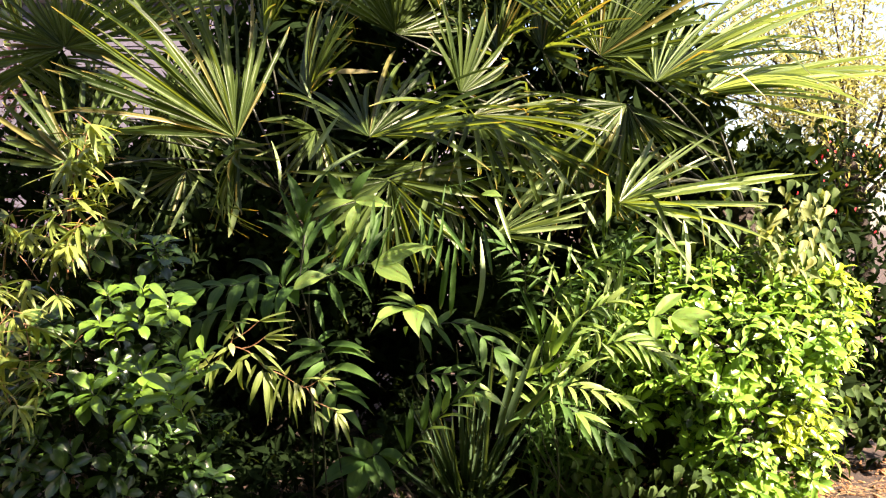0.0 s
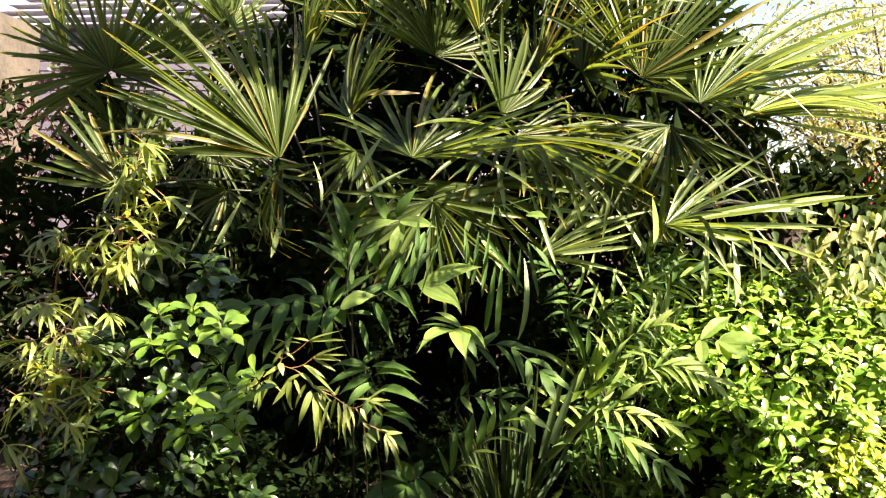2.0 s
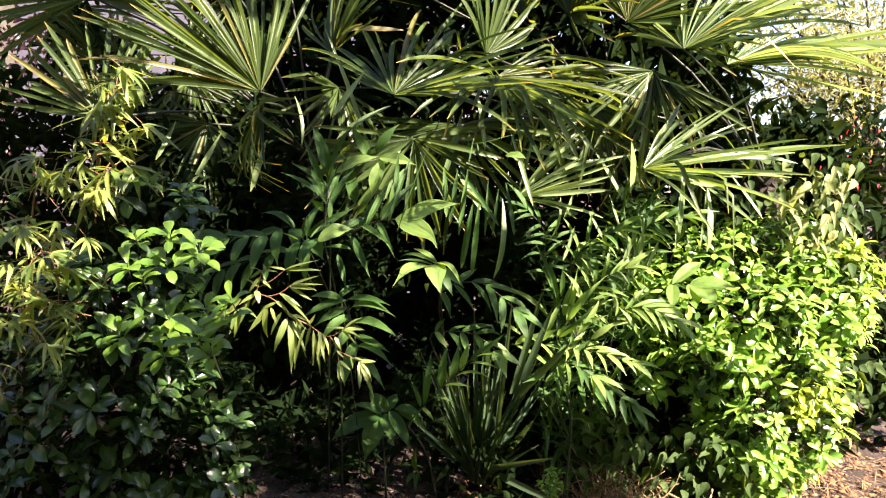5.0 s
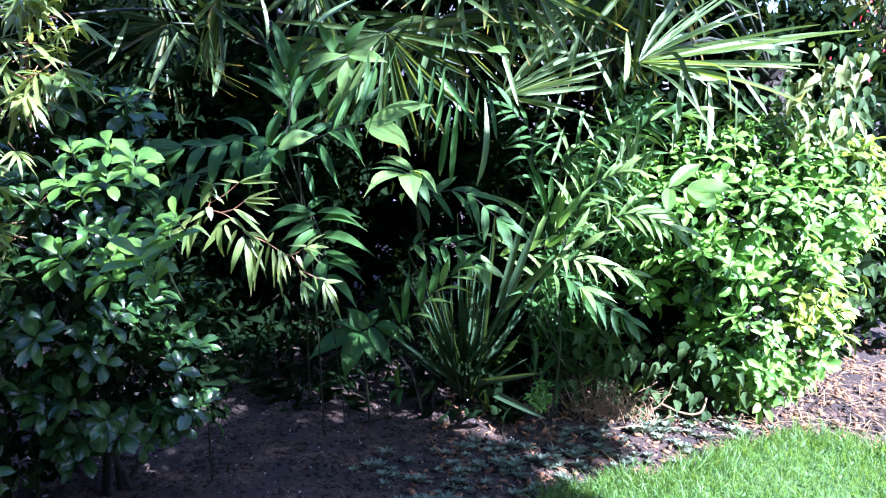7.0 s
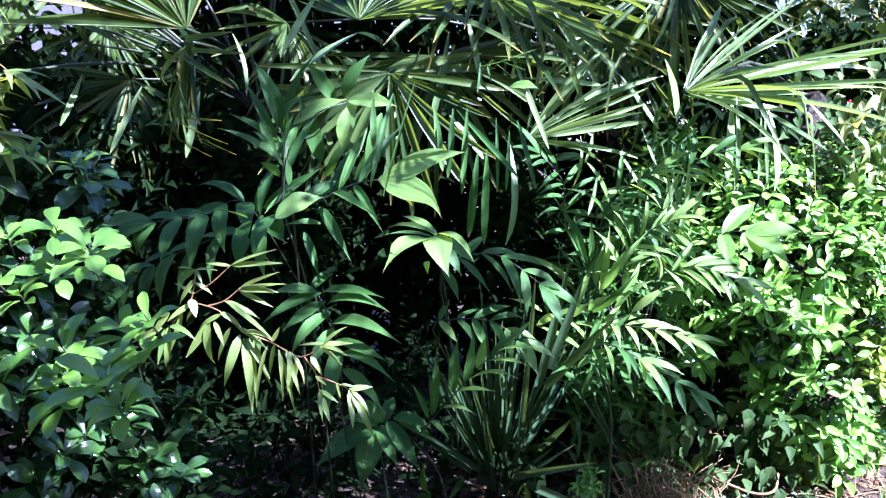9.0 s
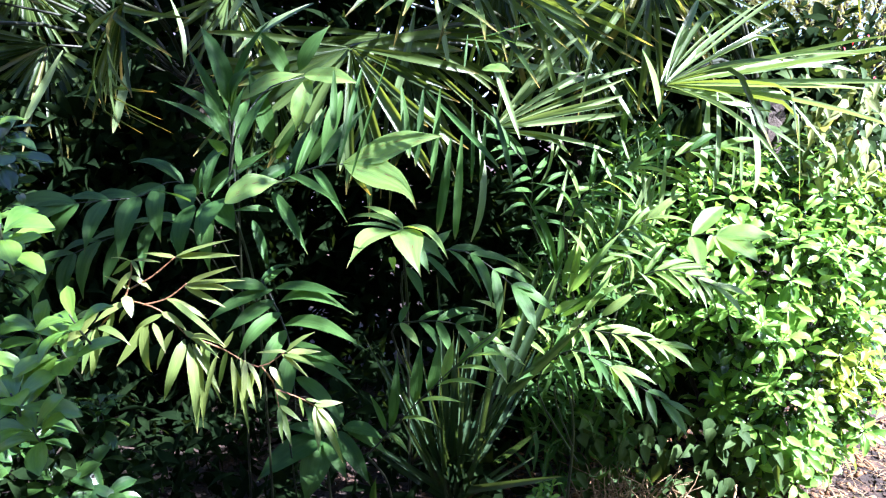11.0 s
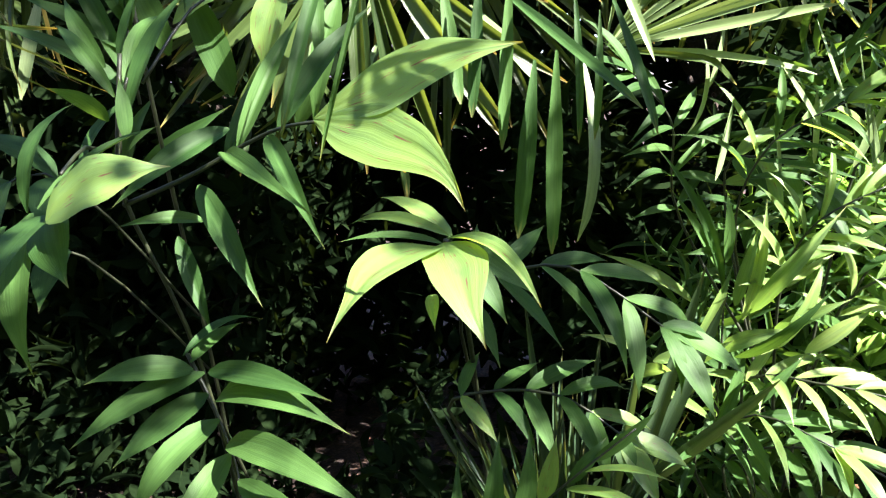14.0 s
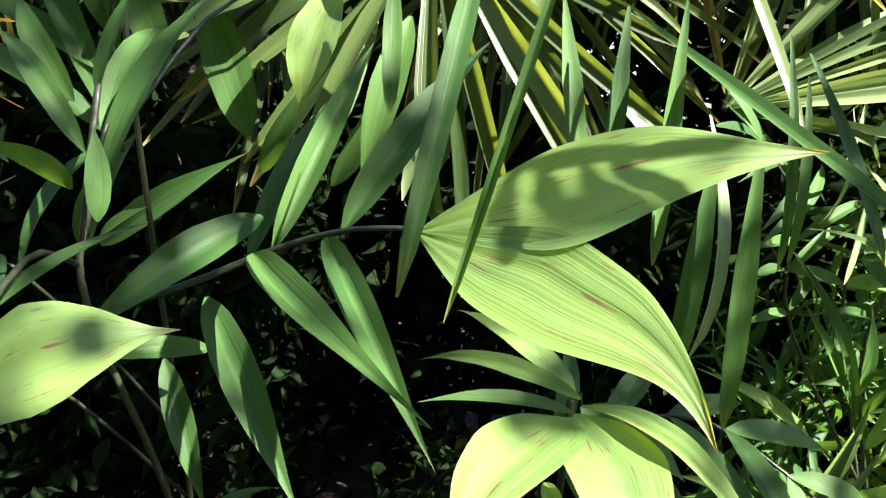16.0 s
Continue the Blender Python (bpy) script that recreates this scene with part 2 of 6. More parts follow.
def mesh_of(name, verts, faces, material, uvs=None, smooth=True):
    me = bpy.data.meshes.new(name)
    me.from_pydata([tuple(v) for v in verts], [], faces)
    me.materials.append(material)
    if uvs is not None:
        layer = me.uv_layers.new(name="UVMap")
        loops = np.empty(len(me.loops), dtype=np.int32)
        me.loops.foreach_get("vertex_index", loops)
        layer.data.foreach_set("uv", np.asarray(uvs, dtype=np.float32)[loops].ravel())
    if smooth:
        me.polygons.foreach_set("use_smooth", [True] * len(me.polygons))
    me.update()
    return me


PROFILES = {
    "lance": ([0, .05, .2, .4, .58, .74, .86, .93, 1], [.06, .25, .43, .5, .44, .28, .11, .04, .0]),
    "broad": ([0, .04, .15, .35, .55, .75, .88, .95, 1], [.05, .2, .4, .5, .47, .31, .12, .045, 0]),
    "lobe": ([0, .06, .18, .34, .5, .64, .76, .85, .92, 1], [.04, .21, .36, .46, .5, .44, .30, .14, .05, 0]),
    "drip": ([0, .04, .14, .32, .48, .64, .8, .9, 1], [.05, .2, .39, .5, .48, .36, .18, .07, 0]),
    "blade": ([0, .1, .45, .75, .93, 1], [.08, .2, .5, .46, .3, .05]),
    "strap": ([0, .15, .5, .8, 1], [.4, .5, .46, .3, .02]),
    "oval": ([0, .1, .3, .6, .8, .93, 1], [.06, .14, .32, .5, .45, .26, .03]),
    "bamboo": ([0, .06, .22, .5, .75, .92, 1], [.06, .35, .5, .45, .29, .09, 0]),
    "heart": ([0, .03, .15, .3, .6, .85, 1], [.15, .42, .5, .46, .3, .1, 0]),
}


def leaf_arrays(kind, bend=0.08, tip=0.06, fold=0.25, ratio=0.16, kink=0.0, segs=8, cols=4, sway=0.0, wave=0.0):
    """One leaf, 1 long (y) and 1 wide (x), with its midrib fold, arch, drooping or snapped tip, and wavy margin."""
    at, half = PROFILES[kind]
    s = np.linspace(0, 1, segs + 1)
    u = np.linspace(-1, 1, cols + 1)
    w = np.interp(s, at, half)
    ss, uu = np.meshgrid(s, u, indexing="ij")
    x = uu * w[:, None]
    y = ss.copy()
    z = bend * 4 * ss * (1 - ss) - tip * ss ** 4 + fold * np.abs(x) * ratio + wave * ratio * np.sin(ss * 17 + uu * 1.3) * np.abs(uu) * w[:, None]
    x = x + sway * 4 * ss * (1 - ss) / max(ratio, 0.02) * 0.1
    if kink:
        past = np.clip(ss - kink, 0, 1)
        y = np.where(ss > kink, kink + past * 0.35, y)
        z = z - past * 0.9
    verts = np.stack([x, y, z], -1).reshape(-1, 3)
    uvs = np.stack([uu * 0.5 + 0.5, ss], -1).reshape(-1, 2)
    n = cols + 1
    faces = [(i * n + j, i * n + j + 1, (i + 1) * n + j + 1, (i + 1) * n + j) for i in range(segs) for j in range(cols)]
    return verts, faces, uvs


def leaf_mesh(material, kind, **shape):
    verts, faces, uvs = leaf_arrays(kind, **shape)
    return mesh_of("leaf", verts, faces, material, uvs)


def lobed(material, left, right, bend=0.05, tip=0.03, fold=0.1, pleats=0.0011, segs=36, cols=24):
    """A broad leaflet, 1 long, between two edges of its own, each as stops of (along, aside)."""
    s = np.linspace(0, 1, segs + 1)
    edges = []
    for stops in (left, right):
        e = np.interp(s, *zip(*stops))
        for _ in range(5):
            e[1:-1] = 0.25 * e[:-2] + 0.5 * e[1:-1] + 0.25 * e[2:]
        edges.append(e)
    u = np.linspace(0, 1, cols + 1)
    ss, uu = np.meshgrid(s, u, indexing="ij")
    wide = (edges[1] - edges[0])[:, None]
    x = edges[0][:, None] + wide * uu
    z = bend * 4 * ss * (1 - ss) - tip * ss ** 4 + fold * np.abs(uu - 0.5) * wide + pleats * np.sin(uu * 26) * np.clip(wide * 5, 0, 1) + 0.012 * np.sin(ss * 9 + uu * 4) * np.abs(uu - 0.5)
    verts = np.stack([x, ss, z], -1).reshape(-1, 3)
    n = cols + 1
    faces = [(i * n + j, i * n + j + 1, (i + 1) * n + j + 1, (i + 1) * n + j) for i in range(segs) for j in range(cols)]
    return mesh_of("leaf", verts, faces, material, np.stack([uu, ss], -1).reshape(-1, 2))


def aim(base, tip, up, width, rise=None):
    """The pose of a unit leaf that runs from base to tip, its upper face towards up."""
    base, y = Vector(base), Vector(tip) - Vector(base)
    length = y.length
    y.normalize()
    z = Vector(up) - y * y.dot(Vector(up))
    if z.length < 1e-4:
        z = Vector((0.3, -0.9, 0.2)) - y * y.dot(Vector((0.3, -0.9, 0.2)))
    z.normalize()
    x = y.cross(z)
    m = Matrix.Identity(4)
    for i in range(3):
        m[i][0], m[i][1], m[i][2], m[i][3] = x[i] * width, y[i] * length, z[i] * (rise or length), base[i]
    return m


def leaf(name, parent, mesh, base, tip, width, up=(0, -0.5, 0.85), label=""):
    ob = new(name, mesh)
    if label:
        ob["label"] = label
    return put_under(ob, parent, aim(base, tip, up, width))


def curve_through(points, n):
    """n points on a smooth line through the given ones."""
    p = np.array(points, float)
    t = np.linspace(0, len(p) - 1, n)
    out = []
    for v in t:
        i = min(int(v), len(p) - 2)
        f = v - i
        p0, p1, p2, p3 = p[max(i - 1, 0)], p[i], p[i + 1], p[min(i + 2, len(p) - 1)]
        out.append(0.5 * (2 * p1 + (p2 - p0) * f + (2 * p0 - 5 * p1 + 4 * p2 - p3) * f * f + (3 * p1 - p0 - 3 * p2 + p3) * f ** 3))
    return np.array(out)


def tube_arrays(points, r0, r1, n=10, sides=6, knots=0.0):
    line = curve_through(points, n) if len(points) > 2 else np.linspace(points[0], points[1], n)
    verts, faces = [], []
    side = np.array([0.3, 0.9, 0.1])
    for i, c in enumerate(line):
        d = line[min(i + 1, n - 1)] - line[max(i - 1, 0)]
        d = d / (np.linalg.norm(d) + 1e-9)
        a = np.cross(d, side if abs(d @ side) < 0.9 else np.array([0.9, 0.1, 0.3]))
        a = a / np.linalg.norm(a)
        b = np.cross(d, a)
        r = r0 + (r1 - r0) * i / (n - 1)
        if knots and i % 4 == 2:
            r *= 1 + knots
        for k in range(sides):
            v = 2 * math.pi * k / sides
            verts.append(c + r * (math.cos(v) * a + math.sin(v) * b))
    for i in range(n - 1):
        for k in range(sides):
            j = (k + 1) % sides
            faces.append((i * sides + k, i * sides + j, (i + 1) * sides + j, (i + 1) * sides + k))
    faces.append(tuple(range(sides - 1, -1, -1)))
    faces.append(tuple((n - 1) * sides + k for k in range(sides)))
    return np.array(verts), faces


def tube(name, parent, points, r0, r1, material, n=10, sides=6, knots=0.0, label=""):
    verts, faces = tube_arrays(points, r0, r1, n, sides, knots)
    o = np.array(points[0], float)
    ob = new(name, mesh_of(name, verts - o, faces, material, np.zeros((len(verts), 2))))
    if label:
        ob["label"] = label
    return put_under(ob, parent, Matrix.Translation(o))


def scatter(name, material, unit, places, parent=None, kind="stuff"):
    """One mesh of many like leaves: places holds poses (n, 4, 4)."""
    v, f, u = unit
    a = np.asarray(places)
    verts = (np.einsum("nij,vj->nvi", a[:, :3, :3], v) + a[:, None, :3, 3]).reshape(-1, 3)
    f = np.asarray(f)
    faces = (f[None] + (np.arange(len(a)) * len(v))[:, None, None]).reshape(-1, f.shape[1])
    me = bpy.data.meshes.new(name)
    me.vertices.add(len(verts))
    me.vertices.foreach_set("co", verts.astype(np.float32).ravel())
    me.loops.add(faces.size)
    me.loops.foreach_set("vertex_index", faces.astype(np.int32).ravel())
    me.polygons.add(len(faces))
    me.polygons.foreach_set("loop_start", np.arange(0, faces.size, f.shape[1], dtype=np.int32))
    layer = me.uv_layers.new(name="UVMap")
    layer.data.foreach_set("uv", np.tile(u, (len(a), 1))[faces.ravel()].astype(np.float32).ravel())
    me.polygons.foreach_set("use_smooth", [True] * len(faces))
    me.materials.append(material)
    me.update(calc_edges=True)
    me.validate()
    ob = new(name, me)
    if parent is not None:
        put_under(ob, parent, Matrix.Identity(4))
    if kind:
        ob["kind"] = kind
    return ob


def poses(base, way, up, length, width):
    """Poses for scatter: arrays of places, directions, up sides, lengths and widths."""
    y = way / (np.linalg.norm(way, axis=1, keepdims=True) + 1e-9)
    z = up - y * np.sum(up * y, 1, keepdims=True)
    z = z / (np.linalg.norm(z, axis=1, keepdims=True) + 1e-9)
    x = np.cross(y, z)
    m = np.zeros((len(base), 4, 4))
    m[:, :3, 0], m[:, :3, 1], m[:, :3, 2] = x * width[:, None], y * length[:, None], z * length[:, None]
    m[:, :3, 3], m[:, 3, 3] = base, 1
    return m


def unit_vectors(n, r=rng):
    v = r.normal(size=(n, 3))
    return v / np.linalg.norm(v, axis=1, keepdims=True)


# ---- kinds of plant ----
BLADES = [leaf_mesh(FAN, "blade", bend=b, tip=t, fold=0.7, ratio=0.05, kink=k, segs=9, cols=4)
          for b, t, k in ((0.02, 0.03, 0), (0.03, 0.08, 0), (-0.01, 0.02, 0), (0.05, 0.14, 0), (0.02, 0.05, 0.62), (0.03, 0.05, 0.75), (0.01, 0.0, 0))]
BLADES_LIT = [leaf_mesh(FAN_LIT, "blade", bend=b, tip=t, fold=0.7, ratio=0.05, segs=9, cols=4) for b, t in ((0.02, 0.03), (0.03, 0.08), (-0.01, 0.02), (0.05, 0.14), (0.01, 0.0), (0.02, 0.05), (0.0, 0.02))]
BLADES_NEAR = [leaf_mesh(FROND, "blade", bend=b, tip=t, fold=0.6, ratio=0.05, segs=12, cols=4, kink=k) for b, t, k in ((0.02, 0.03, 0), (0.03, 0.08, 0), (-0.01, 0.02, 0))]
BLADES_OLD = [leaf_mesh(FAN_OLD, "blade", bend=b, tip=t, fold=0.7, ratio=0.05, kink=k, segs=9, cols=4) for b, t, k in ((0.02, 0.05, 0), (0.02, 0.05, 0.5))]


def fan_web(stalk, hub, axis, side, face, radius, spread, count, cup, r):
    """The inner part of a palm fan, where the blades are still grown together: a pleated sheet with a ragged edge."""
    rows, folds = 5, 2 * count + 1
    verts, uvs = [], []
    for i in range(folds):
        a = radians(spread) * (i / (folds - 1) - 0.5)
        way = (axis * math.cos(a) + side * math.sin(a) + face * cup * (1 - math.cos(a))).normalized()
        reach = radius * (0.46 - 0.10 * abs(a) / max(radians(spread) / 2, 0.1)) * (1.0 if i % 2 else 0.72) * r.uniform(0.85, 1.12)
        for k in range(rows):
            d = 0.012 + (reach - 0.012) * k / (rows - 1)
            pleat = d * radians(spread) / folds * (0.55 if i % 2 else -0.55)
            verts.append(way * d + face * (pleat - 0.06 * d * d / radius))
            uvs.append((0.62 if i % 2 else 0.38, 0.5 * k / (rows - 1)))
    faces = [(i * rows + k, (i + 1) * rows + k, (i + 1) * rows + k + 1, i * rows + k + 1) for i in range(folds - 1) for k in range(rows - 1)]
    web = new("web", mesh_of("web", np.array(verts), faces, FAN, np.array(uvs), smooth=False))
    return put_under(web, stalk, Matrix.Translation(hub))


def fan_leaf(palm, crown, hub, axis, face, radius, spread, count, kinks=0.15, old=0.04, width=0.034, cup=0.15, uneven=0.18, seed=1, label="", blades=BLADES, web=True):
    """A palm fan: a stalk from the crown to the hub, and folded blades that spread from the hub in one slightly cupped plane."""
    r = random.Random(seed)
    hub, crown = Vector(hub), Vector(crown)
    axis = Vector(axis).normalized()
    face = Vector(face)
    face = (face - axis * axis.dot(face)).normalized()
    side = axis.cross(face)
    mid = crown.lerp(hub, 0.5) + Vector((0, 0, 0.10 * (hub - crown).length))
    stalk = tube("fan_leaf", palm, [crown, mid, hub], 0.011, 0.006, CANE, 8, 5, label=label)
    whole = web and count >= 22
    if whole:
        fan_web(stalk, hub, axis, side, face, radius, spread, count, cup, random.Random(seed + 500))
    for i in range(count):
        a = radians(spread) * ((i + 0.5) / count - 0.5) + r.gauss(0, 0.035 if whole else 0.11)
        way = axis * math.cos(a) + side * math.sin(a) + face * (cup * (1 - math.cos(a)) + r.gauss(0, 0.10 if whole else 0.22))
        way.normalize()
        size = radius * (1 - 0.22 * abs(a) / max(radians(spread) / 2, 0.1)) * (1 + r.uniform(-uneven, uneven))
        roll = r.random()
        mesh = r.choice(BLADES_OLD) if roll < old else (r.choice(BLADES[4:6]) if roll < old + kinks else r.choice(blades[:4] + blades[6:]))
        up = face + side * r.uniform(-0.7, 0.7)
        leaf("blade", stalk, mesh, hub + way * 0.01, hub + way * size, width * 0.85 * r.uniform(0.65, 1.2), up)
    return stalk


LANCES = [leaf_mesh(FROND, "lance", bend=b, tip=t, fold=0.35, ratio=0.2, segs=10, cols=4, sway=s)
          for b, t, s in ((0.06, 0.04, 0.05), (0.1, 0.1, -0.05), (0.03, 0.02, 0.1), (0.14, 0.12, 0.0))]
LANCES_NEAR = [leaf_mesh(FROND, "drip", bend=b, tip=t, fold=0.5, ratio=0.2, segs=16, cols=6, sway=s, wave=0.03)
               for b, t, s in ((0.06, 0.06, 0.05), (0.09, 0.1, -0.05), (0.05, 0.03, 0.08))]
LANCE_BOWED = [leaf_mesh(FROND, "drip", bend=0.05, tip=0.06, fold=0.5, ratio=0.2, segs=18, cols=6, sway=1.1, wave=0.03)]
LANCES_YELLOW = [leaf_mesh(YELLOW, "lance", bend=b, tip=t, fold=0.35, ratio=0.2, segs=10, cols=4, sway=s) for b, t, s in ((0.06, 0.05, 0.05), (0.12, 0.1, -0.06))]
LANCES_PALE = [leaf_mesh(HERO, "lance", bend=b, tip=t, fold=0.3, ratio=0.25, segs=14, cols=6, sway=s, wave=w) for b, t, s, w in ((0.06, 0.05, 0.05, .03), (0.1, 0.1, -0.06, .05))]
BROAD = [leaf_mesh(HERO, "lobe", bend=b, tip=t, fold=f, ratio=0.35, segs=24, cols=12, sway=s, wave=w)
         for b, t, f, s, w in ((0.07, 0.03, 0.25, 0.06, 0.04), (0.09, 0.1, 0.2, -0.08, 0.05), (0.05, 0.06, 0.35, 0.0, 0.06), (0.10, 0.12, 0.3, 0.10, 0.07))]
BROAD_GREEN = [leaf_mesh(FROND, "broad", bend=b, tip=t, fold=f, ratio=0.35, segs=16, cols=8, sway=s, wave=0.04) for b, t, f, s in ((0.08, 0.06, 0.3, 0.05), (0.12, 0.12, 0.25, -0.06))]


def leaflets(stalk, rows, meshes, up=(-0.15, -0.6, 0.75), seed=3):
    """Single leaflets of a frond, each by its base, tip and width."""
    r = random.Random(seed)
    for base, tip, width in rows:
        leaf("leaflet", stalk, r.choice(meshes), base, tip, width, Vector(up) + Vector((r.uniform(-.2, .2), r.uniform(-.2, .2), r.uniform(-.1, .1))))


def pinnate(plant, line, pairs, length, width, meshes, face=(0, -0.6, 0.8), angle=55, droop=0.25, seed=1, label="", radius=0.003, terminal=True):
    """A feathered frond: a stalk line with leaflets in pairs on its outer part."""
    r = random.Random(seed)
    stalk = tube("frond", plant, line, radius * 1.4, radius * 0.6, CANE, 14, 5, label=label)
    pts = curve_through(line, 41)
    face = Vector(face).normalized()
    for i in range(pairs):
        f = 0.35 + 0.63 * i / max(pairs - 1, 1)
        k = min(int(f * 40), 39)
        base = Vector(pts[k])
        along = (Vector(pts[min(k + 1, 40)]) - Vector(pts[max(k - 1, 0)])).normalized()
        side = along.cross(face).normalized()
        size = length * (0.72 + 0.55 * math.sin(math.pi * (0.15 + 0.75 * i / max(pairs - 1, 1))) - 0.25 * (i / max(pairs, 1)))
        for s in (-1, 1):
            a = radians(angle * (1 - 0.45 * i / max(pairs, 1)) + r.uniform(-7, 7))
            way = along * math.cos(a) + side * s * math.sin(a) + Vector((0, 0, -droop)) * r.uniform(0.5, 1.4)
            leaf("leaflet", stalk, r.choice(meshes), base, base + way.normalized() * size * r.uniform(0.85, 1.1), width * r.uniform(0.8, 1.15), face + Vector((r.uniform(-.3, .3), r.uniform(-.3, .3), 0)))
    if terminal:
        base = Vector(pts[40])
        along = (base - Vector(pts[36])).normalized()
        side = along.cross(face).normalized()
        for s in (-0.45, 0.45):
            leaf("leaflet", stalk, meshes[0], base, base + (along + side * s + Vector((0, 0, -droop * .5))).normalized() * length, width * 1.3, face)
    return stalk


def shoot_plan(count, length, width, seed, rise=0.35):
    """Where the leaves of one shoot sit: a variant, a pose for each."""
    r = random.Random(seed)
    plan = []
    for i in range(count):
        a = i * 2.4 + r.uniform(-0.3, 0.3)
        lift = rise * r.uniform(0.2, 1.6) - 0.45 * (i < count * 0.45)
        way = Vector((math.cos(a), math.sin(a), lift)).normalized()
        base = Vector((0, 0, -0.036 * (count - i) / count)) + way * 0.006
        size = length * r.uniform(0.72, 1.12) * (0.75 + 0.25 * (1 - i / count))
        plan.append((r.randrange(3), aim(base, base + way * size, Vector((0, 0, 1)) + way * 0.1, width * r.uniform(0.85, 1.15))))
    return plan


def leaf_set(material, kind="oval", ratio=0.4):
    return [leaf_mesh(material, kind, bend=b, tip=t, fold=0.3, ratio=ratio, segs=6, cols=4, wave=0.03) for b, t in ((0.08, 0.05), (0.12, 0.12), (0.03, 0.02))]


SHOOT_STEM = None


def shoot_at(parent, plan, meshes, at, way, size, spin):
    """A shoot as a part, its leaves as parts of it."""
    global SHOOT_STEM
    if SHOOT_STEM is None:
        v, f = tube_arrays([(0, 0, -0.07), (0.003, 0.002, -0.03), (0, 0, 0.004)], 0.0026, 0.0016, 4, 5)
        SHOOT_STEM = mesh_of("shoot", v, f, CANE, np.zeros((len(v), 2)))
    q = Vector(way).normalized().to_track_quat("Z", "Y").to_matrix().to_4x4()
    m = Matrix.Translation(at) @ q @ pose(0, 0, 0, 0, 0, spin) @ Matrix.Diagonal((size, size, size, 1))
    stem = put_under(new("shoot", SHOOT_STEM), parent, m)
    for k, pm in plan:
        put_under(new("leaf", meshes[k]), stem, m @ pm)
    return stem


def twig_of(plant, base, way, size, seed, meshes, count=6, spread=75):
    """A bamboo twig's end, its narrow leaves hanging in a loose fan."""
    r = random.Random(seed)
    m = aim(base, Vector(base) + Vector(way).normalized() * size, (r.uniform(-.3, .3), r.uniform(-.5, .1), 1), size)
    v, f = tube_arrays([(0, -0.06, 0.01), (0, -0.03, 0.006), (0, 0, 0)], 0.0014, 0.001, 4, 5)
    stem = put_under(new("twig", mesh_of("twig", v, f, RUST, np.zeros((len(v), 2)))), plant, m)
    for i in range(count):
        a = radians(spread) * (2 * (i + 0.5) / count - 1) + r.uniform(-0.2, 0.2)
        d = Vector((math.sin(a), math.cos(a), r.uniform(-0.9, 0.1))).normalized()
        b = Vector((r.uniform(-.004, .004), -0.02 * r.random(), 0))
        put_under(new("leaf", r.choice(meshes)), stem, m @ aim(b, b + d * 0.115 * r.uniform(0.6, 1.15), (r.uniform(-.3, .3), r.uniform(-.5, .3), 1), 0.0165 * r.uniform(0.8, 1.25)))
    return stem


# ---- ground ----
def bed_edge(x):
    """Where the lawn ends and the bed begins."""
    return float(np.interp(x, [-4, -1.2, 0.2, 0.82, 1.06, 1.29, 1.45, 1.61, 1.85, 2.08, 2.4, 4.5], [1.2, 1.6, 2.3, 3.33, 3.6, 3.66, 3.79, 3.97, 4.15, 4.28, 4.2, 3.8]))


def ground_height(x, y):
    inside = max(0.0, min(1.0, (y - bed_edge(x)) / 0.5))
    bumps = noise.noise((x * 2.1, y * 2.1, 0)) * 0.03 + noise.noise((x * 7, y * 7, 3)) * 0.014 + noise.noise((x * 21, y * 21, 5)) * 0.008
    return inside * (0.03 + bumps) - 0.03


def sheet(name, material, xs, ys, height):
    verts = [(x, y, height(x, y)) for y in ys for x in xs]
    n = len(xs)
    faces = [(j * n + i, j * n + i + 1, (j + 1) * n + i + 1, (j + 1) * n + i) for j in range(len(ys) - 1) for i in range(n - 1)]
    return new(name, mesh_of(name, verts, faces, material, [(v[0], v[1]) for v in verts]))


far = [-2500, -600, -150, -50, -20, -10, -6]
near_x = list(np.arange(-4, 4.51, 0.05))
near_y = list(np.arange(1.5, 6.6, 0.05))
ground = sheet("ground", SOIL, far + near_x + [6, 10, 20, 50, 150, 600, 2500], [-2500, -600, -150, -50, -20, -6, -2] + near_y + [8, 12, 25, 60, 200, 800, 2500], ground_height)
tagged(ground, "dark crumbly garden soil with bits of bark", "soil", kind="structure")

lx = np.linspace(-6, 7, 131)
lv, lf = [], []
depths = np.r_[np.linspace(0, 1.5, 24), np.linspace(1.8, 9, 12)]
for x in lx:
    for d in depths:
        lv.append((x, bed_edge(x) + 0.03 * math.sin(x * 23) + 0.02 * math.sin(x * 57) - d, -0.004 + 0.012 * noise.noise((x * 3, d * 3, 9)) - 0.028 * (d < 0.01)))
nd = len(depths)
for i in range(len(lx) - 1):
    for j in range(nd - 1):
        lf.append((i * nd + j, i * nd + j + 1, (i + 1) * nd + j + 1, (i + 1) * nd + j))
lawn = tagged(new("lawn", mesh_of("lawn", lv, lf, TURF, [(v[0], v[1]) for v in lv])), "mown green lawn along the planted bed", "lawn", kind="structure")

# grass along the bed's edge, thick where it is close
n = 42000
gx = rng.uniform(0.2, 4.2, n)
gd = rng.random(n) ** 1.3 * 1.5
gy = np.array([bed_edge(x) for x in gx]) + 0.03 * np.sin(gx * 23) + 0.03 - gd + rng.normal(0, 0.025, n)
way = np.stack([rng.normal(0, 0.45, n), rng.normal(0, 0.45, n), np.ones(n)], 1)
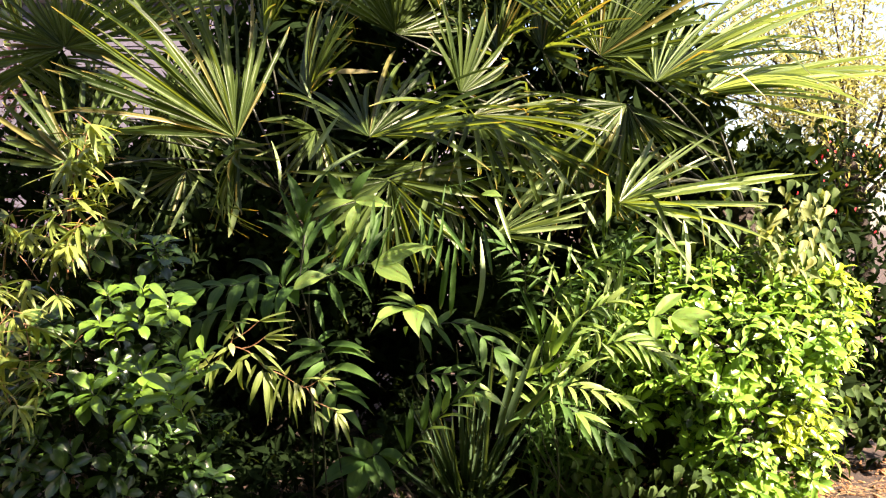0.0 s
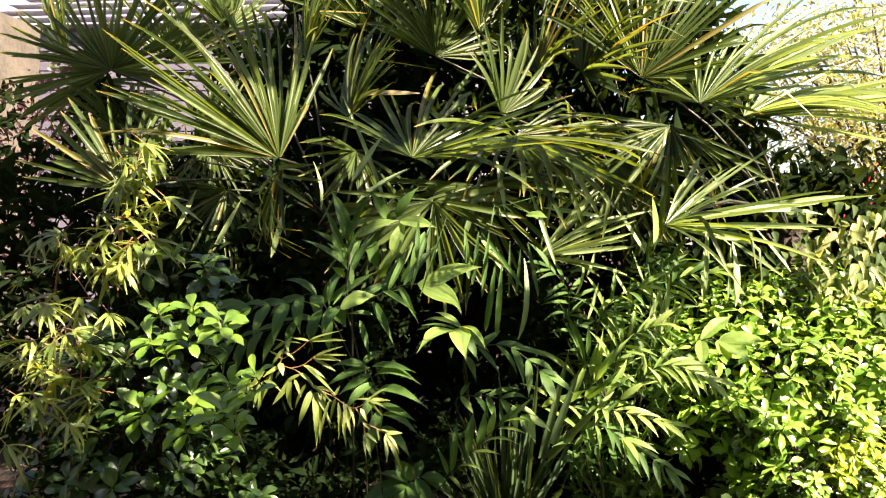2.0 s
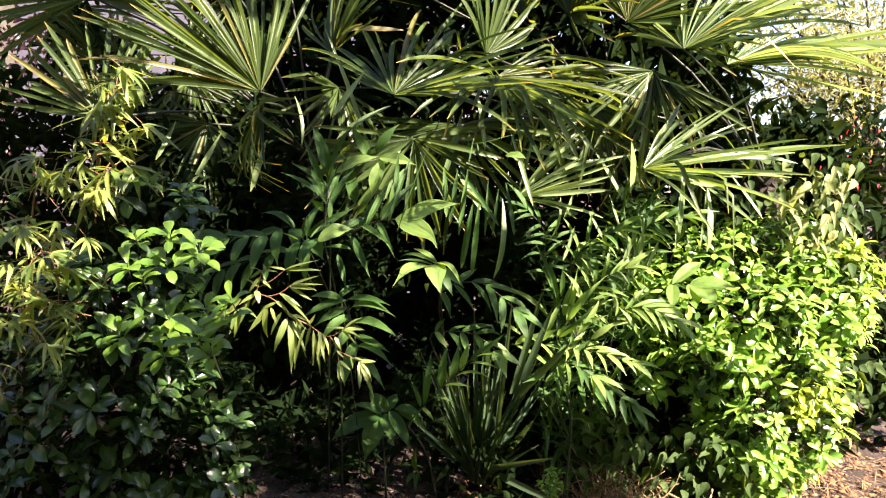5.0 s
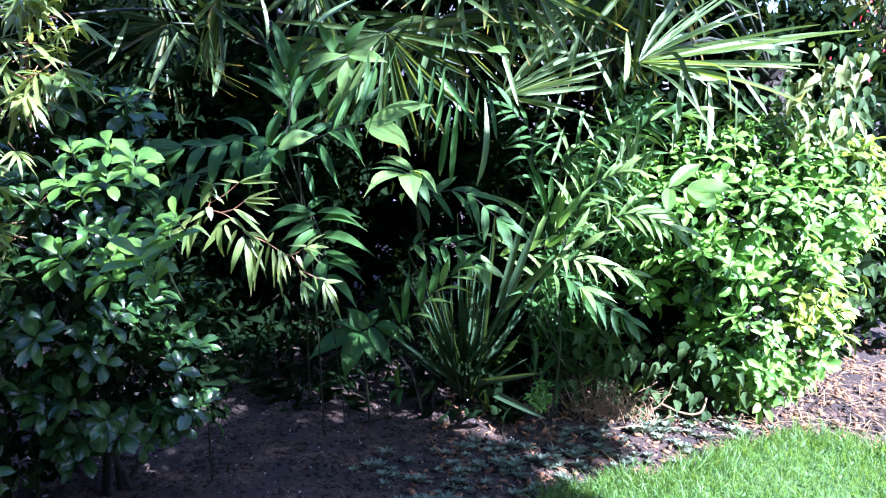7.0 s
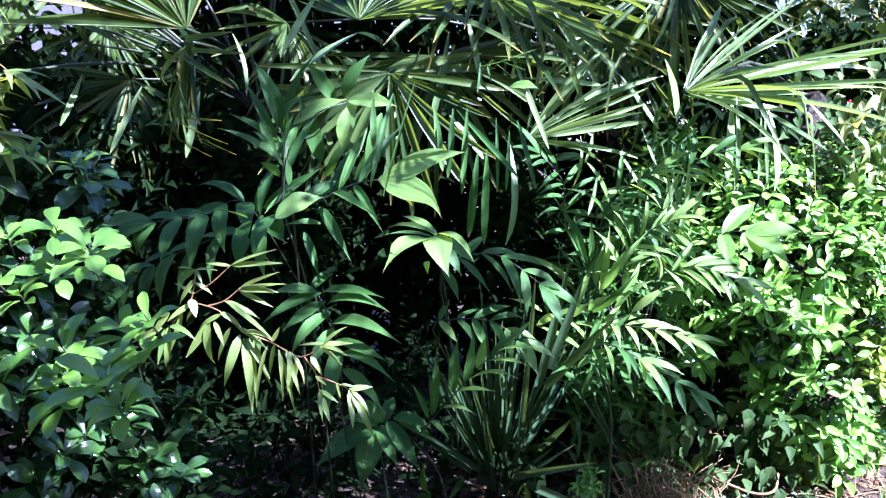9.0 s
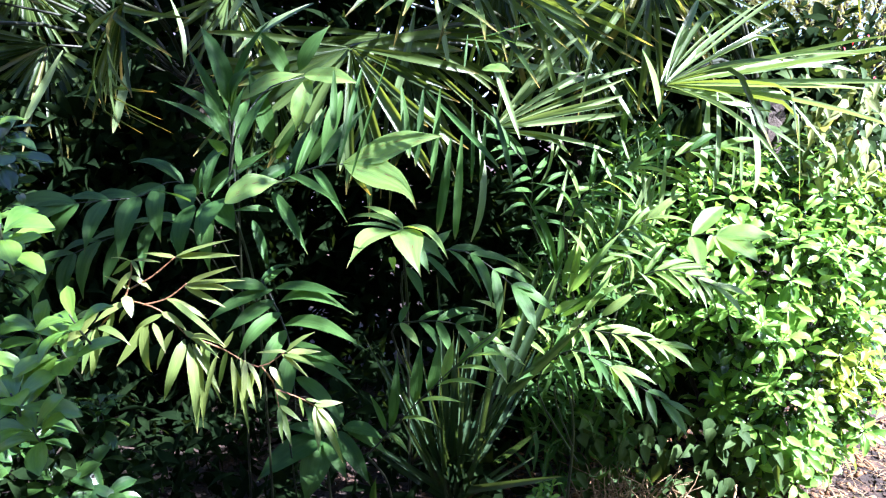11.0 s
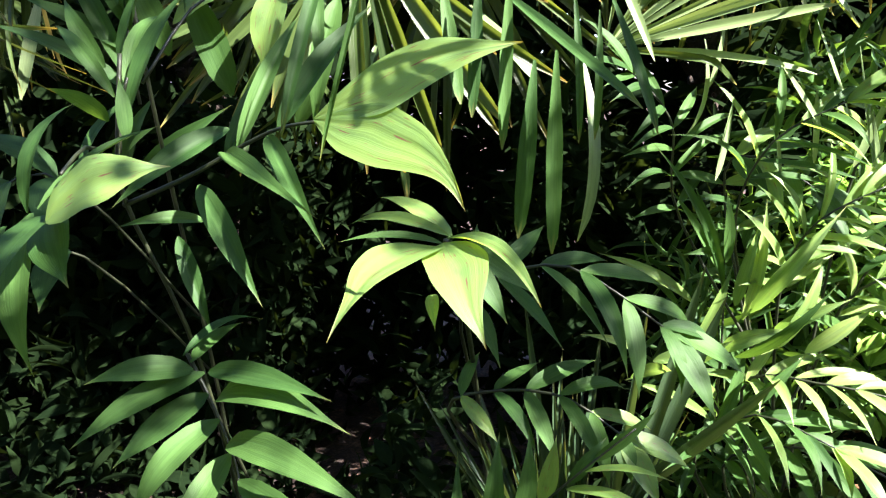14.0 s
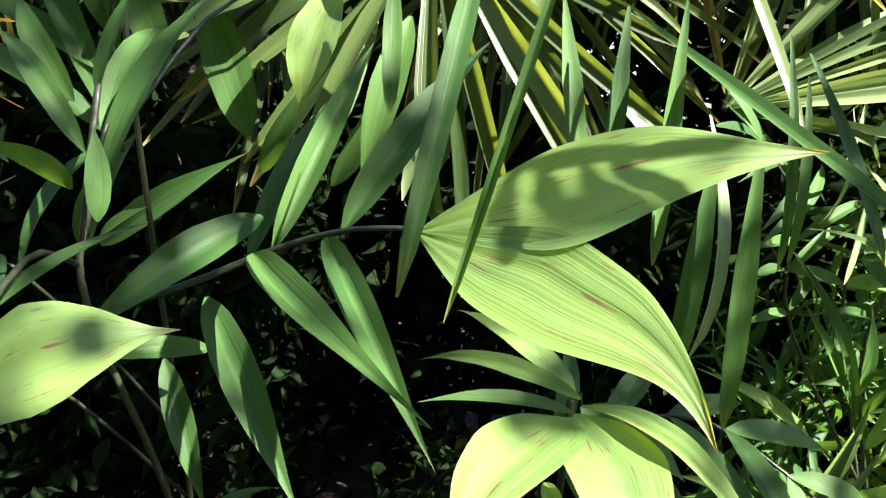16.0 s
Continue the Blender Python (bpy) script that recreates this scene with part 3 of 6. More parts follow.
scatter("grass", GRASS, leaf_arrays("strap", bend=0.1, tip=0.25, fold=0.5, ratio=0.08, segs=3, cols=1),
        poses(np.stack([gx, gy, np.full(n, -0.02)], 1), way, unit_vectors(n), rng.uniform(0.03, 0.075, n), rng.uniform(0.003, 0.0055, n)))
tagged(bpy.data.objects["grass"], "short sunlit lawn grass", "grass")

# longer, looser blades along the edge
n = 5200
gx = rng.uniform(0.6, 4.0, n)
gy = np.array([bed_edge(x) for x in gx]) + 0.03 * np.sin(gx * 23) + 0.05 - rng.random(n) ** 2 * 0.9
lump = np.array([0.6 + 0.8 * (noise.noise((x * 4, y * 4, 2)) + 0.5) for x, y in zip(gx, gy)])
way = np.stack([rng.normal(0, 0.6, n), rng.normal(0, 0.6, n), np.ones(n)], 1)
scatter("long_grass", GRASS, leaf_arrays("strap", bend=0.12, tip=0.4, fold=0.5, ratio=0.06, segs=5, cols=1),
        poses(np.stack([gx, gy, np.full(n, -0.02)], 1), way, unit_vectors(n), rng.uniform(0.06, 0.11, n) * lump, rng.uniform(0.003, 0.005, n)))
tagged(bpy.data.objects["long_grass"], "longer shaggy grass at the lawn's edge", "grass")

# ---- bark chips, crumbs and fallen bits on the bed ----
def crumbs(name, material, n, x0, x1, y0, y1, size, label, flat=0.5):
    px, py = rng.uniform(x0, x1, n), rng.uniform(y0, y1, n)
    keep = np.array([y > bed_edge(x) + 0.02 for x, y in zip(px, py)])
    px, py = px[keep], py[keep]
    pz = np.array([ground_height(x, y) for x, y in zip(px, py)]) + 0.002
    cube = (np.array([(-.5, 0, -.3), (.5, .05, -.25), (.4, 1, -.3), (-.35, .9, -.2), (-.4, .1, .3), (.35, 0, .35), (.3, .9, .25), (-.3, 1, .3)]),
            [(0, 3, 2, 1), (4, 5, 6, 7), (0, 1, 5, 4), (1, 2, 6, 5), (2, 3, 7, 6), (3, 0, 4, 7)], np.zeros((8, 2)))
    k = len(px)
    way = unit_vectors(k)
    way[:, 2] *= 0.3
    s = rng.uniform(0.4, 1.3, k) * size
    m = poses(np.stack([px, py, pz], 1), way, np.tile([0, 0, 1.0], (k, 1)) + unit_vectors(k) * 0.4, s, s * rng.uniform(0.25, 0.8, k))
    m[:, :3, 2] *= flat
    ob = scatter(name, material, cube, m)
    return tagged(ob, label, "debris")


crumbs("soil_crumbs", SOIL, 16000, -1.6, 3.4, 1.9, 5.0, 0.022, "loose dark crumbs of soil and rotted bark", 0.7)
crumbs("pale_grit", GRIT, 700, -1.4, 2.6, 2.3, 4.6, 0.009, "small pale bits of grit scattered over the soil", 0.8)
crumbs("bark_chips", MULCH, 3500, 0.3, 3.6, 3.3, 6.0, 0.035, "reddish brown bark chips strewn on the bed")

n = 900
sx, sy = rng.uniform(1.7, 3.6, n), rng.uniform(4.2, 5.6, n)
keep = np.array([y > bed_edge(x) + 0.04 for x, y in zip(sx, sy)])
sx, sy = sx[keep], sy[keep]
n = len(sx)
sz = np.array([ground_height(x, y) for x, y in zip(sx, sy)]) + 0.012
way = unit_vectors(n)
way[:, 2] *= 0.12
straw = scatter("straw", DRY, leaf_arrays("strap", bend=0.05, tip=0.05, fold=0.4, ratio=0.05, segs=4, cols=2), poses(np.stack([sx, sy, sz], 1), way, np.tile([0, 0, 1.0], (n, 1)), rng.uniform(0.06, 0.22, n), rng.uniform(0.003, 0.007, n)))
tagged(straw, "pale dry straw and stems strewn over the mulch", "straw")

# ---- fan palms ----
def palm(at, height, radius, label):
    p = thing("fan_palm", at, label, "palm", "fan palms")
    pts = [(at[0], at[1], at[2] - 0.05), (at[0] + 0.02, at[1], height * 0.5), (at[0], at[1], height)]
    verts, faces = tube_arrays(pts, radius, radius * 0.85, 40, 16)
    o = np.array(at)
    verts = np.array([v + (rng.normal(0, 0.012, 3)) for v in verts])
    trunk = new("trunk", mesh_of("trunk", verts - o, faces, BARK, np.zeros((len(verts), 2)), smooth=False))
    put_under(trunk, p, Matrix.Translation(at))
    # old leaf bases
    for i in range(26):
        a, z = i * 2.4, at[2] + height * (0.1 + 0.85 * i / 26)
        out = Vector((math.cos(a), math.sin(a), 0))
        b = Vector((at[0], at[1], z)) + out * radius * 0.8
        tube("leaf_base", p, [b, b + out * 0.07 + Vector((0, 0, 0.10))], 0.016, 0.010, BARK, 4, 5)
    return p


palm_left = palm((-0.95, 5.3, 0), 1.75, 0.10, "fan palm with yellow-edged blades over a fibrous trunk")
palm_mid = palm((1.05, 5.55, 0), 1.85, 0.10, "tall fan palm with dense overlapping dark green fans")
palm_right = palm((1.95, 5.3, 0), 1.75, 0.10, "fan palm with bright sunlit fans spreading over the shrub")
cl, cm, cr = (-0.95, 5.3, 1.7), (1.05, 5.55, 1.8), (1.95, 5.3, 1.7)

#   left palm
fan_leaf(palm_left, cl, (-0.817, 4.100, 1.983), (-0.62, -0.1, 0.75), (0.35, -0.7, 0.6), 0.98, 125, 40, 0.05, 0.10, 0.034, seed=11)
fan_leaf(palm_left, cl, (-0.817, 4.150, 1.939), (0.05, -0.35, -0.9), (-0.9, -0.5, 0.0), 0.52, 130, 22, 0.3, 0.05, 0.03, seed=12)
fan_leaf(palm_left, cl, (-0.613, 4.600, 2.278), (0.3, 0.1, 0.95), (-0.75, -0.6, 0.35), 0.62, 150, 32, 0.1, 0.12, 0.033, seed=13)
fan_leaf(palm_left, cl, (-2.123, 4.600, 2.550), (-0.2, 0.0, 0.9), (0.1, -0.9, 0.3), 0.75, 240, 44, 0.12, 0.04, 0.034, seed=14)
fan_leaf(palm_left, cl, (-1.567, 3.900, 1.796), (-0.45, 0.1, 0.85), (0.2, -0.9, 0.4), 0.55, 130, 24, 0.05, 0.12, 0.032, seed=15)
fan_leaf(palm_left, cl, (-1.773, 5.200, 2.196), (0.3, 0.2, -0.2), (0, -0.9, 0.5), 0.6, 250, 34, 0.2, 0.02, 0.03, seed=16)
#   middle palm
fan_leaf(palm_mid, cm, (-0.109, 4.050, 1.995), (0.42, 0.6, 0.45), (-0.15, -0.55, 0.8), 0.86, 180, 30, 0.12, 0.03, 0.034, seed=21)
fan_leaf(palm_mid, cm, (0.260, 4.600, 2.300), (0.15, 0.15, 1.0), (0.75, -0.6, 0.3), 0.56, 105, 22, 0.05, 0.02, 0.034, seed=22)
fan_leaf(palm_mid, cm, (0.362, 4.300, 2.138), (0.75, -0.35, -0.35), (0.2, -0.5, 0.85), 0.78, 200, 34, 0.25, 0.04, 0.032, seed=23)
hanging = fan_leaf(palm_mid, cm, (0.044, 3.850, 1.781), (0.1, -0.1, -0.95), (0, -0.95, 0.2), 0.50, 200, 22, 0.12, 0.03, 0.036, seed=24, web=False)
for base, tip, w, k in (((0.152, 3.290, 1.670), (0.122, 3.100, 1.430), 0.019, 1), ((0.222, 3.250, 1.700), (0.141, 3.170, 1.387), 0.009, 0), ((0.380, 3.500, 1.500), (0.353, 3.480, 1.236), 0.032, 0), ((0.411, 3.460, 1.510), (0.403, 3.440, 1.220), 0.029, 2),
                        ((0.303, 3.620, 1.637), (0.510, 3.300, 1.435), 0.022, 2), ((0.477, 3.550, 1.571), (0.470, 3.500, 1.384), 0.015, 1), ((0.345, 3.540, 1.640), (0.330, 3.500, 1.370), 0.024, 2), ((0.437, 3.500, 1.607), (0.445, 3.450, 1.383), 0.014, 1),
                        ((0.226, 3.650, 1.651), (0.259, 3.600, 1.439), 0.03, 2), ((0.294, 3.600, 1.640), (0.280, 3.560, 1.418), 0.026, 0), ((0.032, 3.600, 1.686), (0.040, 3.550, 1.512), 0.026, 2), ((0.500, 3.620, 1.600), (0.560, 3.500, 1.390), 0.02, 0)):
    leaf("blade", hanging, BLADES_NEAR[k], base, tip, w * 0.85, (0.15, -0.9, 0.4))
#     narrow blades added close above the broad leaf, to cast finger shadows on it
close = TO_SUN * 0.4
for base, tip, w in (((0.205, 3.236, 1.466), (0.293, 3.213, 1.492), 0.009), ((0.212, 3.236, 1.467), (0.264, 3.204, 1.446), 0.008), ((0.196, 3.240, 1.463), (0.236, 3.206, 1.429), 0.008),
                     ((0.173, 3.249, 1.462), (0.184, 3.227, 1.422), 0.0075), ((0.156, 3.259, 1.468), (0.152, 3.229, 1.400), 0.0075), ((0.142, 3.260, 1.455), (0.225, 3.233, 1.470), 0.009)):
    base, tip = Vector(base) + close, Vector(tip) + close
    leaf("blade", hanging, BLADES_NEAR[2], base, base.lerp(tip, 1.15), w, TO_SUN)
fan_leaf(palm_mid, cm, (0.525, 4.050, 1.540), (0.86, -0.10, 0.42), (0.10, -0.78, 0.5), 0.47, 84, 14, 0.05, 0.0, 0.026, seed=25, blades=BLADES_LIT)
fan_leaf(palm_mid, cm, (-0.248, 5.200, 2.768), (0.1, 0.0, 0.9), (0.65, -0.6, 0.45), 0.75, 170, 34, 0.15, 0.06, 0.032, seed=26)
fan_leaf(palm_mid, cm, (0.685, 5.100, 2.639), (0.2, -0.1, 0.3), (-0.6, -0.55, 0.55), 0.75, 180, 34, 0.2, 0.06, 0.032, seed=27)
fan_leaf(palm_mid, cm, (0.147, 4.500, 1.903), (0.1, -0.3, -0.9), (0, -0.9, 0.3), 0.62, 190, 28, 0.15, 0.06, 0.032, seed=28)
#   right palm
fan_leaf(palm_right, cr, (1.289, 4.500, 2.347), (0.62, 0.25, 0.5), (-0.45, -0.35, 0.8), 0.95, 180, 32, 0.12, 0.04, 0.034, seed=31, blades=BLADES_LIT)
fan_leaf(palm_right, cr, (1.088, 3.950, 1.704), (0.95, -0.05, 0.10), (-0.02, -0.4, 0.9), 0.74, 150, 22, 0.3, 0.03, 0.030, seed=32, blades=BLADES_LIT, web=False)
fan_leaf(palm_right, cr, (1.636, 5.200, 2.398), (0.95, 0.1, 0.2), (-0.2, -0.3, 0.9), 1.0, 150, 34, 0.1, 0.02, 0.036, seed=33, blades=BLADES_LIT)
fan_leaf(palm_right, cr, (1.020, 4.900, 2.564), (0.5, 0.1, 0.8), (0, -0.9, 0.4), 0.85, 170, 34, 0.1, 0.06, 0.036, seed=34)
fan_leaf(palm_right, cr, (1.159, 4.600, 2.247), (-0.1, -0.4, -0.7), (0.2, -0.8, 0.5), 0.65, 150, 26, 0.4, 0.06, 0.030, seed=35)
fan_leaf(palm_right, cr, (0.870, 4.700, 2.057), (0.3, -0.3, -0.7), (0, -0.9, 0.4), 0.6, 150, 26, 0.3, 0.06, 0.030, seed=36)

#   shaded fans that fill the back
for i, (hub, way, size) in enumerate((((-2.935, 5.300, 2.803), (-0.3, 0, 0.9), 0.8), ((-2.125, 5.300, 2.761), (0.2, 0, 0.9), 0.7), ((-1.769, 5.400, 3.015), (0, 0, 1), 0.7), ((-1.113, 5.200, 2.772), (0.2, 0, 0.9), 0.7), ((-0.752, 5.500, 2.994), (0, 0, 1), 0.8),
                                      ((0.006, 5.400, 2.961), (0.1, 0, 1), 0.8), ((0.394, 5.300, 2.683), (0.2, 0, 0.8), 0.7), ((0.811, 5.500, 2.981), (0.3, 0, 0.8), 0.8), ((-0.656, 4.900, 2.121), (0.1, -0.3, -0.6), 0.6), ((0.568, 5.000, 2.250), (0.2, -0.2, -0.6), 0.6),
                                      ((-2.45, 4.9, 2.55), (0.1, -0.1, -0.3), 0.6), ((-2.2, 4.9, 2.2), (-0.3, -0.1, 0.6), 0.6), ((-1.75, 4.95, 2.05), (0.3, -0.2, 0.5), 0.6), ((-1.493, 4.900, 1.862), (-0.2, -0.3, -0.6), 0.55), ((-0.417, 4.600, 1.771), (0, -0.2, -0.9), 0.5))):
    fan_leaf((palm_left, palm_mid)[hub[0] > -0.7], (cl, cm)[hub[0] > -0.7], hub, way, (0.95 * (i % 3 - 1) + 0.25, -0.5, 0.3 + 0.4 * (i % 2)), size, 160, 28, 0.25, 0.06, 0.032, seed=200 + i)

#   drooping blades over the middle of the bed
r = random.Random(77)


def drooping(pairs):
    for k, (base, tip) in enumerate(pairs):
        leaf("blade", hanging, BLADES_LIT[k % len(BLADES_LIT)], base, tip, r.uniform(0.020, 0.032), (r.uniform(-0.2, 0.9), -0.7, r.uniform(0.2, 0.7)))


drooping((((-0.251, 4.000, 2.091), (-0.385, 3.950, 1.866)),
          ((-0.106, 4.000, 1.938), (-0.346, 3.900, 1.774)),
          ((0.291, 4.100, 2.036), (0.362, 4.000, 1.751)),
          ((0.240, 4.000, 1.936), (0.179, 3.900, 1.571)),
          ((0.132, 4.000, 1.880), (0.038, 3.900, 1.606)),
          ((-0.038, 3.950, 1.739), (-0.082, 3.850, 1.484)),
          ((0.472, 4.000, 1.847), (0.610, 3.900, 1.508)),
          ((0.252, 3.900, 1.626), (0.381, 3.800, 1.477)),
          ((0.066, 3.900, 1.568), (0.019, 3.800, 1.391)),
          ((0.701, 4.200, 1.976), (0.871, 4.100, 1.782)),
          ((1.116, 4.400, 2.203), (1.051, 4.300, 1.907)),
          ((1.173, 4.400, 2.175), (1.288, 4.300, 2.121))))
drooping((((1.262, 3.950, 1.696), (1.252, 3.850, 1.358)),
          ((1.376, 3.950, 1.636), (1.396, 3.850, 1.364)),
          ((1.471, 3.950, 1.702), (1.602, 3.850, 1.521)),
          ((-0.708, 4.300, 1.991), (-0.603, 4.200, 1.749)),
          ((-0.596, 4.400, 2.368), (-0.299, 4.300, 1.761)),
          ((-0.776, 4.100, 1.740), (-0.802, 4.000, 1.482)),
          ((-1.021, 4.100, 1.763), (-1.118, 4.000, 1.499)),
          ((-1.271, 4.100, 1.815), (-1.319, 4.000, 1.607)),
          ((0.614, 4.200, 2.058), (0.807, 4.100, 1.726)),
          ((0.520, 4.100, 1.773), (0.806, 4.000, 1.736)),
          ((0.466, 3.900, 1.529), (0.488, 3.800, 1.176)),
          ((0.871, 4.100, 1.782), (1.007, 4.000, 1.572))))

#   single blades of the fan over the bright shrub
YELLOW_BLADE = leaf_mesh(YELLOW, "blade", bend=0.02, tip=0.04, fold=0.6, ratio=0.05, segs=9, cols=4)
over_shrub = fan_leaf(palm_right, cr, (1.105, 4.08, 1.715), (0.9, -0.1, 0.42), (-0.1, -0.6, 0.8), 0.42, 110, 9, 0.0, 0.0, 0.03, seed=37, blades=BLADES_LIT)
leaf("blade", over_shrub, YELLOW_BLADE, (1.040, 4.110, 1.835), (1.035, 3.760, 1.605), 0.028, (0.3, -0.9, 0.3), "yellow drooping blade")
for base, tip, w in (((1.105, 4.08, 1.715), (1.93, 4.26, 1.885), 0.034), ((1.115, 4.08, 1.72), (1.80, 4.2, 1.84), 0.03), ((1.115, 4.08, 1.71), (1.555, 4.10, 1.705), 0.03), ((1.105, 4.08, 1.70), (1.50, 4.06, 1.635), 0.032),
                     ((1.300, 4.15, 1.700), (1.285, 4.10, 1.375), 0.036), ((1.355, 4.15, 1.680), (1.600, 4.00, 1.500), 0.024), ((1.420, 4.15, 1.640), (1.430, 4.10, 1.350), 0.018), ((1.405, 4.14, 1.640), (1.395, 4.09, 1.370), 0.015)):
    leaf("blade", over_shrub, BLADES_LIT[2], base, tip, w, (0.35, -0.75, 0.55))

# ---- bamboo palm with the broad paired end leaf ----
near_palm = thing("bamboo_palm", (-0.15, 3.7, 0), "slender bamboo palm with broad pale end leaves", "palm", "bamboo palms")
tube("cane", near_palm, [(-0.15, 3.7, 0), (-0.155, 3.58, 0.6), (-0.16, 3.45, 1.05), (-0.202, 3.360, 1.315), (-0.204, 3.360, 1.410), (-0.198, 3.380, 1.526)], 0.004, 0.003, CANE, 24, 7, 0.12)
stalk = tube("frond", near_palm, [(-0.207, 3.360, 1.314), (-0.110, 3.360, 1.351), (-0.023, 3.350, 1.392), (0.048, 3.320, 1.418), (0.110, 3.300, 1.426)], 0.004, 0.002, CANE, 14, 6)
def paired_end(stalk, at, tip_a, tip_b, facing):
    """The two end leaflets of a frond, grown together for a third of their length."""
    at, a, b = Vector(at), Vector(tip_a) - Vector(at), Vector(tip_b) - Vector(at)
    up = a.cross(b).normalized()
    if up.dot(Vector(facing)) < 0:
        up = -up
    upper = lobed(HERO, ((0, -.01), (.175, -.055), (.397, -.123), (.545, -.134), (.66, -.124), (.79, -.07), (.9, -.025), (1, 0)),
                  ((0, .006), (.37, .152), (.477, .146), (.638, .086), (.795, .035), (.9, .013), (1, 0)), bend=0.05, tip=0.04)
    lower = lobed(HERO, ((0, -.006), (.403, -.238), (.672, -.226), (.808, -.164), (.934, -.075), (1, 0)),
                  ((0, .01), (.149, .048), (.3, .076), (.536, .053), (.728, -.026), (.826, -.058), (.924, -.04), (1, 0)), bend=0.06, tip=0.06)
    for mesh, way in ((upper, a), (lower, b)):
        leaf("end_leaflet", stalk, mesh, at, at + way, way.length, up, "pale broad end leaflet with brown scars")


paired_end(stalk, (0.112, 3.262, 1.429), (0.366, 3.188, 1.511), (0.302, 3.124, 1.337), (0.3, -0.8, 0.5))
leaflets(stalk, [
    ((0.023, 3.340, 1.408), (0.140, 3.170, 1.288), 0.027), ((-0.091, 3.360, 1.341), (0.026, 3.260, 1.193), 0.035)], LANCES_NEAR, (0.1, -0.75, 0.6), seed=5)
leaflets(stalk, [((-0.043, 3.350, 1.386), (0.137, 3.150, 1.337), 0.031)], LANCE_BOWED, (0.1, -0.75, 0.6), seed=5)
leaflets(stalk, [
    ((-0.160, 3.420, 1.257), (-0.101, 3.380, 1.116), 0.028), ((-0.091, 3.370, 1.288), (-0.180, 3.290, 1.297), 0.022), ((-0.039, 3.360, 1.418), (-0.150, 3.230, 1.330), 0.036),
    ((-0.030, 3.360, 1.388), (0.032, 3.500, 1.591), 0.027), ((0.037, 3.340, 1.412), (0.150, 3.460, 1.590), 0.034), ((-0.066, 3.400, 1.368), (-0.031, 3.550, 1.524), 0.024)], LANCES_NEAR, (0.2, -0.8, 0.5), seed=6)
#   upper leaves and the unopened spear
stalk = tube("frond", near_palm, [(-0.205, 3.360, 1.389), (-0.194, 3.360, 1.451), (-0.180, 3.360, 1.492)], 0.004, 0.002, CANE, 6, 5)
leaflets(stalk, [
    ((-0.193, 3.370, 1.435), (-0.108, 3.420, 1.623), 0.036), ((-0.192, 3.380, 1.470), (-0.186, 3.500, 1.604), 0.03), ((-0.210, 3.350, 1.433), (-0.231, 3.250, 1.483), 0.034),
    ((-0.202, 3.360, 1.466), (-0.308, 3.400, 1.582), 0.022), ((-0.212, 3.400, 1.520), (-0.181, 3.420, 1.625), 0.02), ((-0.234, 3.400, 1.509), (-0.290, 3.400, 1.613), 0.026), ((-0.191, 3.360, 1.390), (-0.131, 3.330, 1.426), 0.016)], LANCES, seed=6)
leaf("spear_leaf", stalk, LANCES[2], (-0.175, 3.330, 1.409), (-0.182, 3.340, 1.494), 0.022, (0.6, -0.8, 0.1), "unopened green spear leaf")
stalk = tube("frond", near_palm, [(-0.211, 3.360, 1.362), (-0.149, 3.200, 1.407), (-0.111, 3.080, 1.385)], 0.003, 0.002, CANE, 8, 5)
leaf("end_leaflet", stalk, BROAD[3], (-0.135, 3.080, 1.335), (-0.010, 3.105, 1.398), 0.070, (-0.25, -0.75, 0.55), "pale broad end leaflet")
leaflets(stalk, [((-0.149, 3.120, 1.338), (-0.170, 3.000, 1.261), 0.05), ((-0.169, 3.140, 1.336), (-0.102, 3.050, 1.272), 0.055), ((-0.193, 3.140, 1.336), (-0.167, 3.050, 1.174), 0.05),
                 ((-0.198, 3.140, 1.336), (-0.171, 3.200, 1.468), 0.025), ((-0.185, 3.140, 1.340), (-0.087, 3.250, 1.433), 0.018), ((-0.228, 3.140, 1.321), (-0.235, 3.050, 1.190), 0.05),
                 ((-0.236, 3.140, 1.329), (-0.304, 3.050, 1.363), 0.05)], LANCES, seed=8)

# ---- bamboo palm whose end leaves hang like a star ----
star_palm = thing("bamboo_palm", (0.27, 4.15, 0), "young bamboo palm with drooping star of pale leaves", "palm", "bamboo palms")
tube("cane", star_palm, [(0.27, 4.15, 0), (0.26, 3.95, 0.55), (0.262, 3.62, 1.02), (0.249, 3.420, 1.247)], 0.006, 0.004, CANE, 16, 6, 0.12)
stalk = tube("frond", star_palm, [(0.249, 3.430, 1.218), (0.249, 3.420, 1.247)], 0.004, 0.003, CANE, 4, 5)
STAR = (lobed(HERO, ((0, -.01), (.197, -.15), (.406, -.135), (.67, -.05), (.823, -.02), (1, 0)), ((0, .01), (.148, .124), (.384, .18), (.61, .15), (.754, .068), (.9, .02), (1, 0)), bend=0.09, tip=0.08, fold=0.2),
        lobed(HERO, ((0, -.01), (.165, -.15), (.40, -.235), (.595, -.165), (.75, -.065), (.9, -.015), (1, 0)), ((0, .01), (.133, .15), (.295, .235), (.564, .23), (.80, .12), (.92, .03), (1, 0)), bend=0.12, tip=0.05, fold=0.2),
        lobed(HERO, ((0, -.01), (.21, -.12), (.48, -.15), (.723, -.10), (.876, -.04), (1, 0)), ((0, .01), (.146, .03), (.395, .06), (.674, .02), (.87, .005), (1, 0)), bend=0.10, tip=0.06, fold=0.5))
